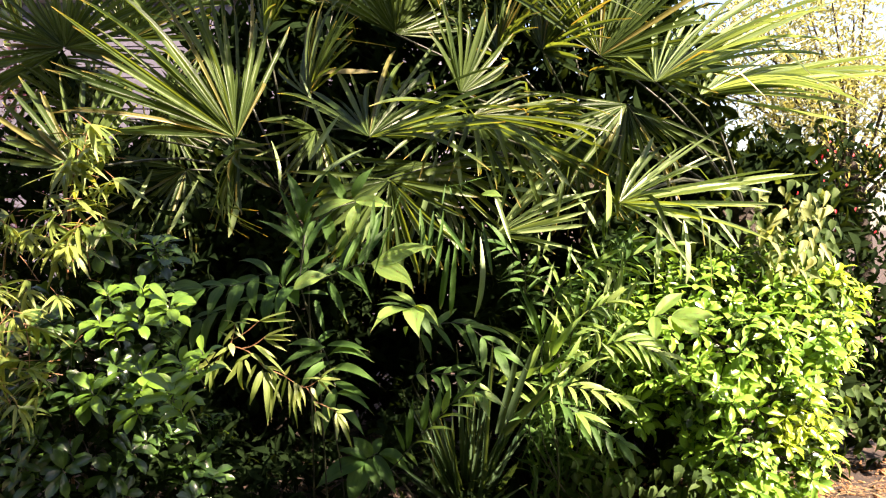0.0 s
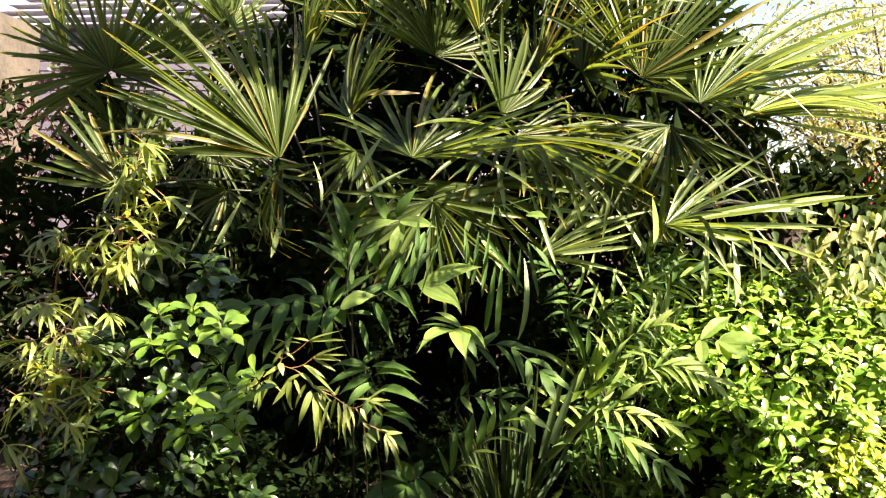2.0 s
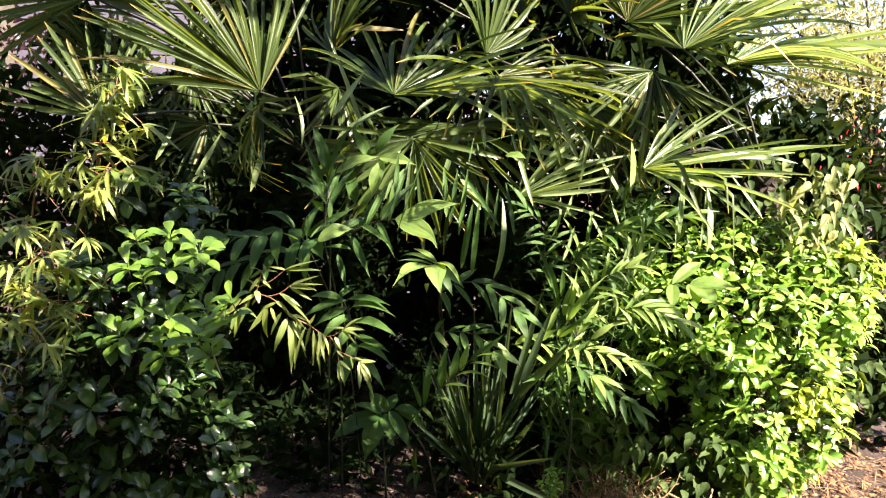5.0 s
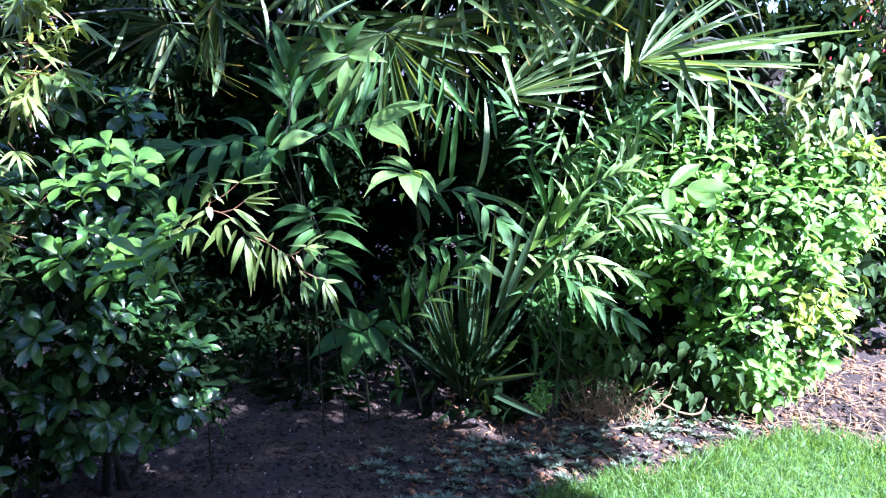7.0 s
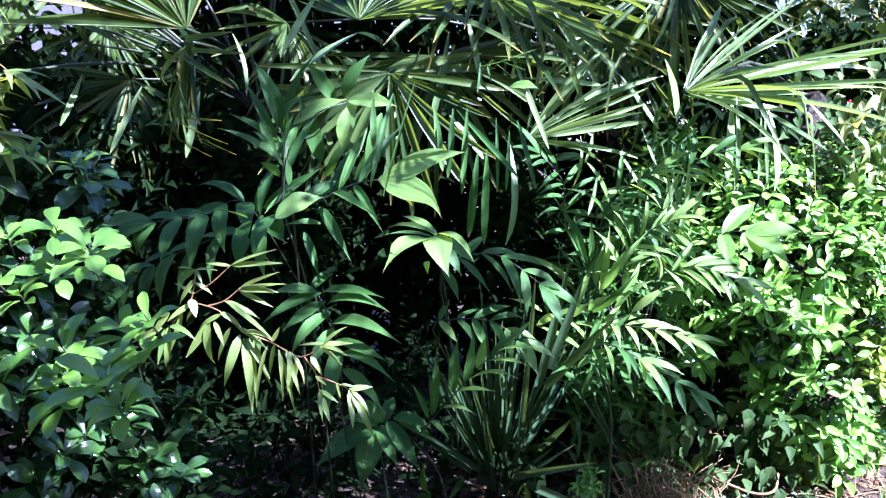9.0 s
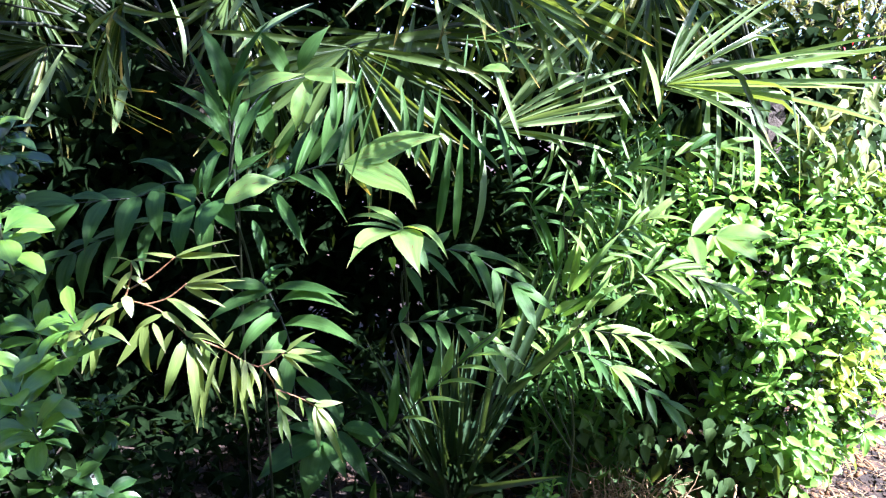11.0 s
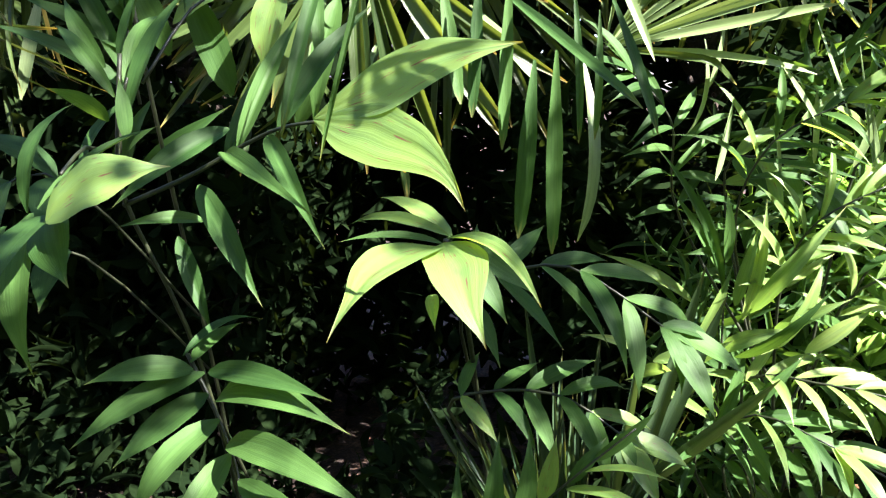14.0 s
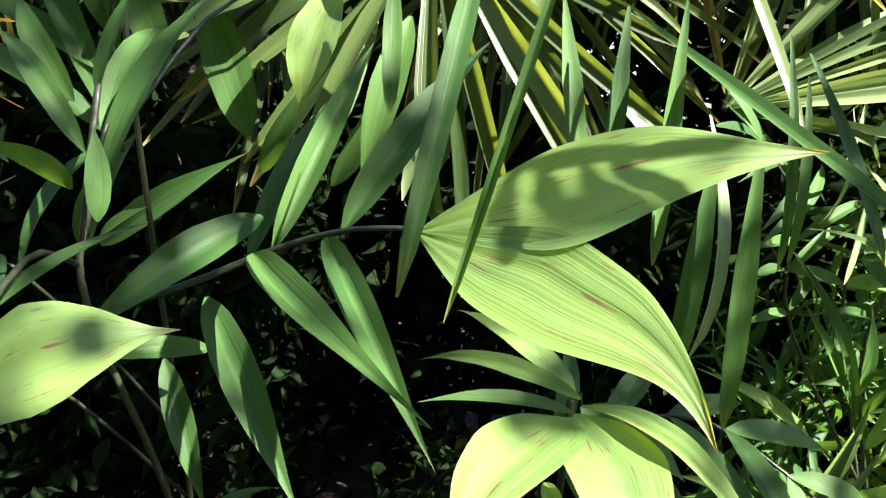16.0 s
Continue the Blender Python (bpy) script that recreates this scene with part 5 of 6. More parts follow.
# young shoots where the sun falls, in the lighter leaf copy
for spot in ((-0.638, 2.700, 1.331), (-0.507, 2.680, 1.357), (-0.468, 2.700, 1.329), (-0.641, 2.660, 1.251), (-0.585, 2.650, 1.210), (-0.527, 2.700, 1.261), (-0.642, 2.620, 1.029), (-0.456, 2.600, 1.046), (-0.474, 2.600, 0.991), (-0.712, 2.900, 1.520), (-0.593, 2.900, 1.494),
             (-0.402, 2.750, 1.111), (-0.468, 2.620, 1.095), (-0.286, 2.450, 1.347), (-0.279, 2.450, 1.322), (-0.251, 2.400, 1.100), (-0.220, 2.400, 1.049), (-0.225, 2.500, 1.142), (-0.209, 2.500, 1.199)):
    shoot_at(left_bush, r.choice(SHADE_PLANS), YOUNG_LIT_LEAVES, spot, (r.uniform(-.3, .3), -0.5, 0.9), r.uniform(0.8, 1.05), r.uniform(0, 360))

# its gaps are filled with the darker leaf, to paint the shade inside
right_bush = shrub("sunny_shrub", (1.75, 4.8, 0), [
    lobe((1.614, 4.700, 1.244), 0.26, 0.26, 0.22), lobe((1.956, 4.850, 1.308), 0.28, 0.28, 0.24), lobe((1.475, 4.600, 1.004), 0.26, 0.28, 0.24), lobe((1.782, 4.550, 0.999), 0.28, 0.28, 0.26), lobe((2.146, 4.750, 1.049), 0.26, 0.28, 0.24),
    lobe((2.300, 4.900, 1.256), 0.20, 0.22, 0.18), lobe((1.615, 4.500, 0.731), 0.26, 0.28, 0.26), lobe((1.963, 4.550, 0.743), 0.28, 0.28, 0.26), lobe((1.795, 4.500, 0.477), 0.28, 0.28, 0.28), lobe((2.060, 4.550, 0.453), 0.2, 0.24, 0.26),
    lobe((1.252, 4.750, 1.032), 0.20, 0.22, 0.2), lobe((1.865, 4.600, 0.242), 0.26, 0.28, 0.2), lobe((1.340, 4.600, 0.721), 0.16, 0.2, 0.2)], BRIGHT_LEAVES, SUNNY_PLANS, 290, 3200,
    "bright green mounded shrub with glossy three-part leaves in sun", 71, (0.85, 1.35), accents=((*(2.037, 4.400, 0.611), 0.22, LIME_LEAVES), (*(2.382, 4.800, 1.270), 0.16, LIME_LEAVES), (*(2.334, 4.700, 0.976), 0.13, LIME_LEAVES)), inside=GLOSSY_SHADED)
more = shell_points([lobe((1.645, 4.750, 1.084), 0.42, 0.38, 0.36), lobe((2.055, 4.850, 1.092), 0.48, 0.40, 0.40), lobe((1.876, 4.650, 0.714), 0.44, 0.38, 0.38), lobe((1.862, 4.700, 0.462), 0.38, 0.36, 0.36)], 420, 72)
mb = np.array([p for p, d in more])
md = np.array([d for p, d in more])
g = np.random.default_rng(72)
scatter("outer_leaves", BRIGHT, leaf_arrays("oval", bend=0.08, tip=0.06, fold=0.3, ratio=0.4, segs=5, cols=2),
        poses(mb, md * 0.6 + g.normal(size=mb.shape) * 0.6 + np.array([0, -0.2, 0.1]), np.tile([0.2, -0.4, 1.0], (len(mb), 1)) + g.normal(size=mb.shape) * 0.35, g.uniform(0.06, 0.09, len(mb)), g.uniform(0.02, 0.03, len(mb))), right_bush)

# ---- bamboo ----
CULM_LEAVES = [leaf_mesh(BAMBOO, "bamboo", bend=b, tip=t, fold=0.3, ratio=0.14, segs=7, cols=2) for b, t in ((0.05, 0.05), (0.09, 0.14), (0.02, 0.0))]


def bamboo_branch(plant, line, count, size, seed, radius=0.0025, spread=0.04):
    r = random.Random(seed)
    tube("branch", plant, line, radius, radius * 0.5, RUST, 12, 5, 0.2)
    pts = curve_through(line, 60)
    for i in range(count):
        k = int(12 + 47 * i / max(count - 1, 1))
        p = Vector(pts[k]) + Vector((r.gauss(0, spread), r.gauss(0, spread), r.gauss(0, spread * 0.8)))
        way = Vector((r.uniform(-1, 1), r.uniform(-1.0, 0.3), r.uniform(-0.7, 0.25))).normalized()
        twig_of(plant, p, way, size * r.uniform(0.7, 1.15), seed * 100 + i, CULM_LEAVES, r.choice((5, 6, 7)))


bamboo = thing("bamboo", (-1.0, 3.1, 0), "bamboo with arching reddish twigs and narrow pale leaves", "bamboo")
tube("culm", bamboo, [(-1.0, 3.1, 0), (-1.0, 3.05, 0.8), (-0.920, 2.900, 1.502), (-0.879, 2.900, 1.826)], 0.008, 0.003, RUST, 20, 7, 0.2)
tube("culm", bamboo, [(-1.2, 3.0, 0), (-1.25, 2.95, 0.8), (-1.087, 2.800, 1.459)], 0.008, 0.003, RUST, 20, 7, 0.2)
bamboo_branch(bamboo, [(-0.896, 2.900, 1.381), (-0.896, 2.880, 1.584), (-0.865, 2.880, 1.745), (-0.834, 2.880, 1.875)], 30, 1.2, 81, spread=0.06)
bamboo_branch(bamboo, [(-0.830, 2.900, 1.384), (-0.808, 2.800, 1.508), (-0.943, 2.750, 1.582)], 12, 1.2, 82)
bamboo_branch(bamboo, [(-1.197, 2.800, 1.375), (-0.987, 2.700, 1.314), (-0.848, 2.600, 1.185), (-0.846, 2.600, 1.039)], 26, 1.0, 83, spread=0.07)
bamboo_branch(bamboo, [(-1.198, 2.700, 1.227), (-0.988, 2.600, 1.140), (-0.867, 2.550, 0.976)], 18, 1.0, 84, spread=0.07)
bamboo_branch(bamboo, [(-1.242, 2.800, 1.493), (-1.027, 2.750, 1.463), (-0.883, 2.700, 1.357)], 12, 0.9, 85, spread=0.06)
low_bamboo = thing("bamboo", (-0.35, 3.2, 0), "drooping bamboo spray with pale narrow leaves", "bamboo")
tube("culm", low_bamboo, [(-0.45, 3.2, 0), (-0.44, 3.1, 0.6), (-0.45, 2.9, 0.95), (-0.300, 2.760, 1.105)], 0.004, 0.0025, CANE, 14, 6, 0.2)
branches = []
for line in ([(-0.271, 2.720, 1.119), (-0.219, 2.720, 1.173), (-0.175, 2.720, 1.170), (-0.141, 2.720, 1.154), (-0.101, 2.720, 1.114)],
             [(-0.183, 2.720, 1.170), (-0.138, 2.720, 1.184), (-0.099, 2.720, 1.215)],
             [(-0.219, 2.720, 1.173), (-0.205, 2.720, 1.225), (-0.204, 2.720, 1.255)],
             [(-0.207, 2.720, 1.200), (-0.164, 2.720, 1.226), (-0.120, 2.720, 1.265)],
             [(-0.101, 2.720, 1.114), (-0.033, 2.720, 1.091), (0.035, 2.720, 1.058), (0.089, 2.720, 1.091)],
             [(0.043, 2.720, 1.058), (0.067, 2.720, 1.023), (0.075, 2.720, 0.980)],
             [(0.071, 2.720, 1.015), (0.114, 2.720, 1.000), (0.143, 2.720, 0.986)]):
    branches.append(tube("branch", low_bamboo, line, 0.0019, 0.0011, RUST, 10, 5, 0.2))
r = random.Random(91)


def bamboo_leaves(branch, rows):
    """Single narrow leaves on one branch, each by its base, tip and width."""
    for base, tip, w in rows:
        leaf("leaf", branch, r.choice(CULM_LEAVES), base, tip, w, (r.uniform(-0.2, 0.7), r.uniform(-0.9, -0.4), r.uniform(0.3, 0.9)))


bamboo_leaves(branches[0], (((-0.215, 2.715, 1.175), (-0.263, 2.692, 1.141), 0.0159),
                            ((-0.267, 2.715, 1.156), (-0.311, 2.704, 1.141), 0.0159),
                            ((-0.265, 2.715, 1.156), (-0.324, 2.716, 1.083), 0.0142),
                            ((-0.271, 2.715, 1.125), (-0.289, 2.728, 1.015), 0.0177),
                            ((-0.267, 2.715, 1.125), (-0.194, 2.680, 1.110), 0.0159),
                            ((-0.277, 2.715, 1.120), (-0.290, 2.692, 1.039), 0.0142),
                            ((-0.286, 2.715, 1.120), (-0.356, 2.704, 1.086), 0.0159),
                            ((-0.171, 2.715, 1.137), (-0.235, 2.716, 1.049), 0.0195),
                            ((-0.175, 2.715, 1.137), (-0.179, 2.728, 1.028), 0.0212),
                            ((-0.162, 2.715, 1.137), (-0.126, 2.680, 1.089), 0.0124),
                            ((-0.214, 2.715, 1.188), (-0.193, 2.692, 1.152), 0.0212)))
bamboo_leaves(branches[0], (((-0.198, 2.715, 1.171), (-0.226, 2.704, 1.139), 0.0124),
                            ((-0.146, 2.715, 1.159), (-0.098, 2.716, 1.126), 0.0142),
                            ((-0.142, 2.715, 1.155), (-0.214, 2.728, 1.109), 0.0124),
                            ((-0.103, 2.715, 1.108), (-0.133, 2.680, 0.996), 0.023),
                            ((-0.095, 2.715, 1.100), (-0.071, 2.692, 0.930), 0.0212),
                            ((-0.089, 2.715, 1.100), (-0.032, 2.704, 1.008), 0.0142),
                            ((-0.082, 2.715, 1.100), (-0.070, 2.716, 0.946), 0.0159),
                            ((-0.073, 2.715, 1.105), (-0.037, 2.728, 0.979), 0.0106),
                            ((-0.094, 2.715, 1.113), (-0.021, 2.680, 1.114), 0.0142),
                            ((-0.106, 2.715, 1.126), (-0.029, 2.692, 1.080), 0.0124),
                            ((-0.124, 2.715, 1.125), (-0.160, 2.716, 1.043), 0.0124)))
bamboo_leaves(branches[0], (((-0.236, 2.715, 1.157), (-0.275, 2.728, 1.062), 0.0124),))
bamboo_leaves(branches[1], (((-0.097, 2.715, 1.216), (0.008, 2.680, 1.259), 0.0106),
                            ((-0.097, 2.715, 1.214), (0.019, 2.692, 1.230), 0.0106),
                            ((-0.099, 2.715, 1.212), (-0.007, 2.704, 1.210), 0.0177),
                            ((-0.101, 2.715, 1.210), (-0.024, 2.716, 1.172), 0.0124),
                            ((-0.135, 2.715, 1.185), (-0.058, 2.728, 1.145), 0.0124),
                            ((-0.130, 2.715, 1.184), (-0.013, 2.680, 1.106), 0.0142)))
bamboo_leaves(branches[2], (((-0.201, 2.715, 1.256), (-0.244, 2.728, 1.223), 0.0106),
                            ((-0.198, 2.715, 1.256), (-0.132, 2.680, 1.260), 0.0088),
                            ((-0.200, 2.715, 1.256), (-0.175, 2.692, 1.228), 0.0088),
                            ((-0.201, 2.715, 1.235), (-0.239, 2.704, 1.177), 0.0124),
                            ((-0.205, 2.715, 1.201), (-0.254, 2.716, 1.225), 0.0088),
                            ((-0.204, 2.715, 1.226), (-0.167, 2.728, 1.198), 0.0106),
                            ((-0.199, 2.715, 1.252), (-0.224, 2.680, 1.267), 0.0088)))
bamboo_leaves(branches[3], (((-0.117, 2.715, 1.266), (-0.001, 2.692, 1.306), 0.0106),
                            ((-0.117, 2.715, 1.265), (0.007, 2.704, 1.274), 0.0142),
                            ((-0.119, 2.715, 1.265), (-0.178, 2.716, 1.270), 0.0088)))
bamboo_leaves(branches[4], (((-0.056, 2.715, 1.101), (-0.056, 2.704, 1.043), 0.0124),
                            ((-0.030, 2.715, 1.093), (-0.010, 2.716, 1.128), 0.0106),
                            ((-0.022, 2.715, 1.089), (-0.043, 2.728, 1.006), 0.0124),
                            ((0.012, 2.715, 1.072), (0.015, 2.680, 0.985), 0.0124),
                            ((0.003, 2.715, 1.076), (0.040, 2.692, 0.976), 0.0124),
                            ((0.016, 2.715, 1.068), (0.050, 2.704, 1.003), 0.0106),
                            ((0.091, 2.715, 1.093), (0.143, 2.716, 1.133), 0.0124),
                            ((0.090, 2.715, 1.090), (0.154, 2.728, 1.090), 0.0142),
                            ((0.086, 2.715, 1.086), (0.151, 2.680, 1.078), 0.0124),
                            ((0.082, 2.715, 1.086), (0.138, 2.692, 1.049), 0.0106),
                            ((0.091, 2.715, 1.092), (0.035, 2.704, 1.090), 0.0088)))
bamboo_leaves(branches[4], (((0.059, 2.715, 1.061), (0.086, 2.716, 1.017), 0.0142),
                            ((0.028, 2.715, 1.060), (0.003, 2.728, 0.971), 0.0124),
                            ((-0.040, 2.715, 1.084), (-0.062, 2.680, 0.946), 0.0106),
                            ((-0.014, 2.715, 1.076), (-0.000, 2.692, 0.961), 0.0106),
                            ((-0.007, 2.715, 1.058), (0.023, 2.704, 0.928), 0.0106)))
bamboo_leaves(branches[5], (((0.077, 2.715, 0.983), (0.092, 2.680, 0.922), 0.0106),
                            ((0.078, 2.715, 0.983), (0.107, 2.692, 0.912), 0.0142),
                            ((0.079, 2.715, 0.985), (0.123, 2.704, 0.959), 0.0106),
                            ((0.069, 2.715, 1.017), (0.093, 2.716, 0.995), 0.0071)))
bamboo_leaves(branches[6], (((0.145, 2.715, 0.989), (0.197, 2.728, 0.991), 0.0159),
                            ((0.145, 2.715, 0.986), (0.160, 2.680, 0.908), 0.0177),
                            ((0.149, 2.715, 0.984), (0.208, 2.692, 0.881), 0.0159),
                            ((0.149, 2.715, 0.986), (0.197, 2.704, 0.933), 0.0106),
                            ((0.128, 2.715, 1.000), (0.158, 2.716, 0.993), 0.0071),
                            ((0.115, 2.715, 1.003), (0.122, 2.728, 0.958), 0.0071)))

# ---- ivy, faded climber and low leaves by the bright shrub ----
def leaf_drape(name, material, box, n, length, width, label, seed, kind="heart", hang=0.8, category="climber"):
    g = np.random.default_rng(seed)
    (x0, x1), (y0, y1), (z0, z1) = box
    b = np.stack([g.uniform(x0, x1, n), g.uniform(y0, y1, n), g.uniform(z0, z1, n)], 1)
    way = g.normal(size=(n, 3)) * 0.5 + np.array([0, -0.25, -hang])
    ob = scatter(name, material, leaf_arrays(kind, bend=0.06, tip=0.06, fold=0.35, ratio=0.5, segs=5, cols=4),
                 poses(b, way, g.normal(size=(n, 3)) * 0.4 + np.array([0.1, -1, 0.4]), g.uniform(0.6, 1.2, n) * length, g.uniform(0.7, 1.2, n) * width))
    return tagged(ob, label, category)


a, b = Vector((1.833, 4.600, 1.383)), Vector((2.174, 4.600, 1.836))
leaf_drape("faded_climber", PALE, ((a.x, b.x), (4.45, 4.75), (a.z, b.z)), 105, 0.09, 0.038, "faded climber with pale heart-shaped leaves", 91)
leaf_drape("climber_leaves", IVY, ((a.x - 0.15, b.x + 0.1), (4.6, 4.9), (a.z - 0.1, b.z + 0.05)), 160, 0.09, 0.045, "green climber leaves behind faded ones", 92)
a, b = Vector((0.902, 4.350, 0.240)), Vector((1.792, 4.350, 0.561))
leaf_drape("ivy", IVY, ((a.x, b.x), (4.25, 4.6), (0.02, 0.42)), 330, 0.085, 0.05, "ivy with pointed pale-veined leaves under the shrub", 93)
a, b = Vector((2.217, 4.700, 0.498)), Vector((2.557, 4.700, 0.768))
leaf_drape("trailing_ivy", IVY, ((a.x, b.x + 0.3), (4.65, 5.0), (a.z, b.z)), 90, 0.085, 0.05, "trailing ivy stems at the bed's end", 94)
a, b = Vector((1.491, 5.500, 2.112)), Vector((2.769, 5.500, 2.343))
leaf_drape("fuchsia_hedge", HEDGE_SHADED, ((a.x, 3.4), (5.7, 6.3), (0.4, b.z)), 3000, 0.09, 0.03, "dense dark hedge with a few red flowers", 95, "lance", 0.3, "hedge")
leaf_drape("red_flowers", RED, ((a.x + 0.6, b.x), (5.3, 5.5), (a.z - 0.5, b.z - 0.1)), 22, 0.03, 0.012, "small hanging red flowers", 96, "lance", 1.2, "flower")

# ---- planting behind, its deep shade put into near-black leaves ----
def foliage_mass(name, material, n, x, y, z, length, width, label, seed, kind="lance", tops=None, category="hedge"):
    g = np.random.default_rng(seed)
    px, py = g.uniform(*x, n), g.uniform(*y, n)
    top = np.interp(px, *tops) if tops else np.full(n, z[1])
    top = top + 0.25 * np.sin(px * 5.1 + 1) + 0.15 * np.sin(px * 11 + 2)
    pz = z[0] + (top - z[0]) * g.random(n) ** 0.8
    way = g.normal(size=(n, 3)) + np.array([0, -0.4, 0.1])
    ob = scatter(name, material, leaf_arrays(kind, bend=0.08, tip=0.08, fold=0.3, ratio=0.25, segs=4, cols=2),
                 poses(np.stack([px, py, pz], 1), way, g.normal(size=(n, 3)) + np.array([0, -0.4, 0.6]), g.uniform(0.6, 1.3, n) * length, g.uniform(0.7, 1.2, n) * width))
    return tagged(ob, label, category)


foliage_mass("back_hedge", HEDGE_SHADED, 24000, (-2.6, 2.6), (5.4, 6.6), (0.0, 2.6), 0.20, 0.06, "tall dark hedge behind the palms", 101, "lance", ((-3, -2.2, -1.9, -0.9, 0, 1.3, 1.9, 2.6), (1.7, 1.8, 3.1, 3.4, 3.8, 3.5, 2.4, 1.7)))
foliage_mass("low_hedge", HEDGE_SHADED, 7000, (-2.8, 3.4), (5.7, 6.6), (0.0, 1.3), 0.14, 0.05, "dark evergreen growth at the back of the bed", 102, "oval")
foliage_mass("under_leaves", HEDGE_SHADED, 2300, (0.35, 1.9), (4.75, 5.35), (0.0, 1.45), 0.18, 0.045, "filler leaves between the palm stems, darkened for deep shade", 103, "lance")
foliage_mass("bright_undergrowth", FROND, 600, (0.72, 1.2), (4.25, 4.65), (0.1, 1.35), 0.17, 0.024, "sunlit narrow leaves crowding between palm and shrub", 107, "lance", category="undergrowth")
# added low leaves, near-black to stand for the shade on the soil
foliage_mass("ground_leaves", HEDGE_SHADED, 1300, (-1.6, 0.7), (3.95, 4.95), (0.0, 0.3), 0.13, 0.04, "low near-black leaves added to stand for deep shade", 106, "lance")
foliage_mass("side_hedge", HEDGE_SHADED, 9000, (-4.2, -0.5), (4.7, 5.5), (0.0, 1.6), 0.13, 0.05, "dark evergreen shrubs at the back of the bed", 105, "lance", ((-4, -2.2, -1.5, -0.6), (2.3, 2.2, 1.8, 1.55)))
a, b = Vector((-5.345, 7.500, 2.793)), Vector((-4.364, 7.500, 3.087))
foliage_mass("purple_shrub", PURPLE, 1400, (a.x - 0.8, b.x), (7.3, 7.9), (0.8, b.z), 0.09, 0.045, "dark purple-leaved shrub by the house", 104, "oval", category="shrub")

tree = thing("olive_tree", (3.3, 7.2, 0), "small-leaved pale green tree lit from behind", "tree")
tube("trunk", tree, [(3.3, 7.2, 0), (3.35, 7.2, 1.3), (3.2, 7.2, 2.2)], 0.10, 0.05, BARK, 14, 9)
r = random.Random(9)
g = np.random.default_rng(9)
tips = []
for i in range(26):
    d = Vector((r.gauss(0, 1), r.gauss(-0.1, 0.7), abs(r.gauss(0.7, 0.6)))).normalized()
    tip = Vector((3.2, 7.2, 2.1)) + Vector((d.x * 1.5, d.y * 1.0, d.z * 1.5))
    tube("limb", tree, [(3.2, 7.2, 1.6 + 0.6 * r.random()), Vector((3.2, 7.2, 2.1)).lerp(tip, 0.5) + Vector((0, 0, 0.1)), tip], 0.022, 0.004, BARK, 8, 5)
    tips.append(tip)
c = np.concatenate([np.array(t) * f + np.array([3.2, 7.2, 2.1]) * (1 - f) + g.normal(size=(330, 3)) * 0.20 for t in tips for f in (0.55, 1.0)])
scatter("crown", OLIVE, leaf_arrays("lance", bend=0.05, tip=0.05, fold=0.3, ratio=0.3, segs=3, cols=2),
        poses(c, g.normal(size=c.shape), g.normal(size=c.shape) + np.array([0, 0, 0.6]), g.uniform(0.04, 0.08, len(c)), g.uniform(0.014, 0.022, len(c))), tree)

# ---- unseen tree added on the lawn's near side, to shade the low bed ----
CROWN_WAY = 4.5
crown_mid = Vector((-0.3, 3.4, 0.6)) + TO_SUN * CROWN_WAY
foot = Vector((crown_mid.x + 0.3, crown_mid.y - 1.4, 0))
added_shade_tree = thing("added_shade_tree", foot, "unseen leafy tree added to shade the low bed", "tree")
fork = Vector((-0.4, 1.9, -0.3)) + TO_SUN * CROWN_WAY
tube("trunk", added_shade_tree, [foot - Vector((0, 0, 0.05)), foot + Vector((0.1, 0, 1.5)), fork], 0.10, 0.06, BARK, 14, 9)
g = np.random.default_rng(78)
# dense boughs, each by the part of the garden that lies in its shade, and its size
SHADE_FAR = ((-2.1, 4.6, 2.6, 0.5), (-1.6, 4.6, 2.2, 0.36), (-0.1, 4.9, 2.7, 0.25), (-0.5, 5.0, 2.6, 0.3), (0.6, 3.3, 0.0, 0.34), (1.0, 4.2, 0.3, 0.3), (0.2, 3.4, 0.0, 0.42), (-0.3, 2.9, 0.0, 0.36),
          (0.5, 3.6, 0.0, 0.27), (0.9, 3.95, 0.0, 0.2))
SHADE_NEAR = ((-0.1, 3.2, 0.0, 0.42), (0.1, 2.9, 0.0, 0.5), (-0.4, 2.4, 0.0, 0.5), (-1.5, 2.4, 0.1, 0.4), (-0.6, 4.1, 1.75, 0.16), (-0.9, 4.1, 1.7, 0.16), (-0.5, 2.75, 0.4, 0.2), (-0.75, 2.6, 0.45, 0.22),
          (-0.35, 2.9, 0.3, 0.13), (-0.9, 2.55, 0.6, 0.19), (-0.6, 2.6, 0.7, 0.1), (-0.1, 4.2, 0.5, 0.2), (-0.15, 3.2, 0.8, 0.15), (-0.05, 3.75, 0.0, 0.15), (0.2, 3.85, 0.0, 0.15), (-0.4, 3.6, 0.0, 0.2))
SHADE_SOIL = ((-0.13, 4.05, 0.0, 0.13), (0.18, 3.82, 0.0, 0.2), (-0.3, 3.6, 0.0, 0.12), (-0.14, 3.71, 0.0, 0.1), (-0.68, 4.1, 0.0, 0.12), (0.35, 3.9, 0.0, 0.14), (0.08, 4.09, 0.0, 0.09), (-0.3, 3.95, 0.0, 0.08), (-0.5, 3.93, 0.0, 0.06), (-0.52, 4.34, 0.0, 0.13), (-0.84, 4.31, 0.0, 0.15), (-1.3, 5.0, 0.0, 0.1))
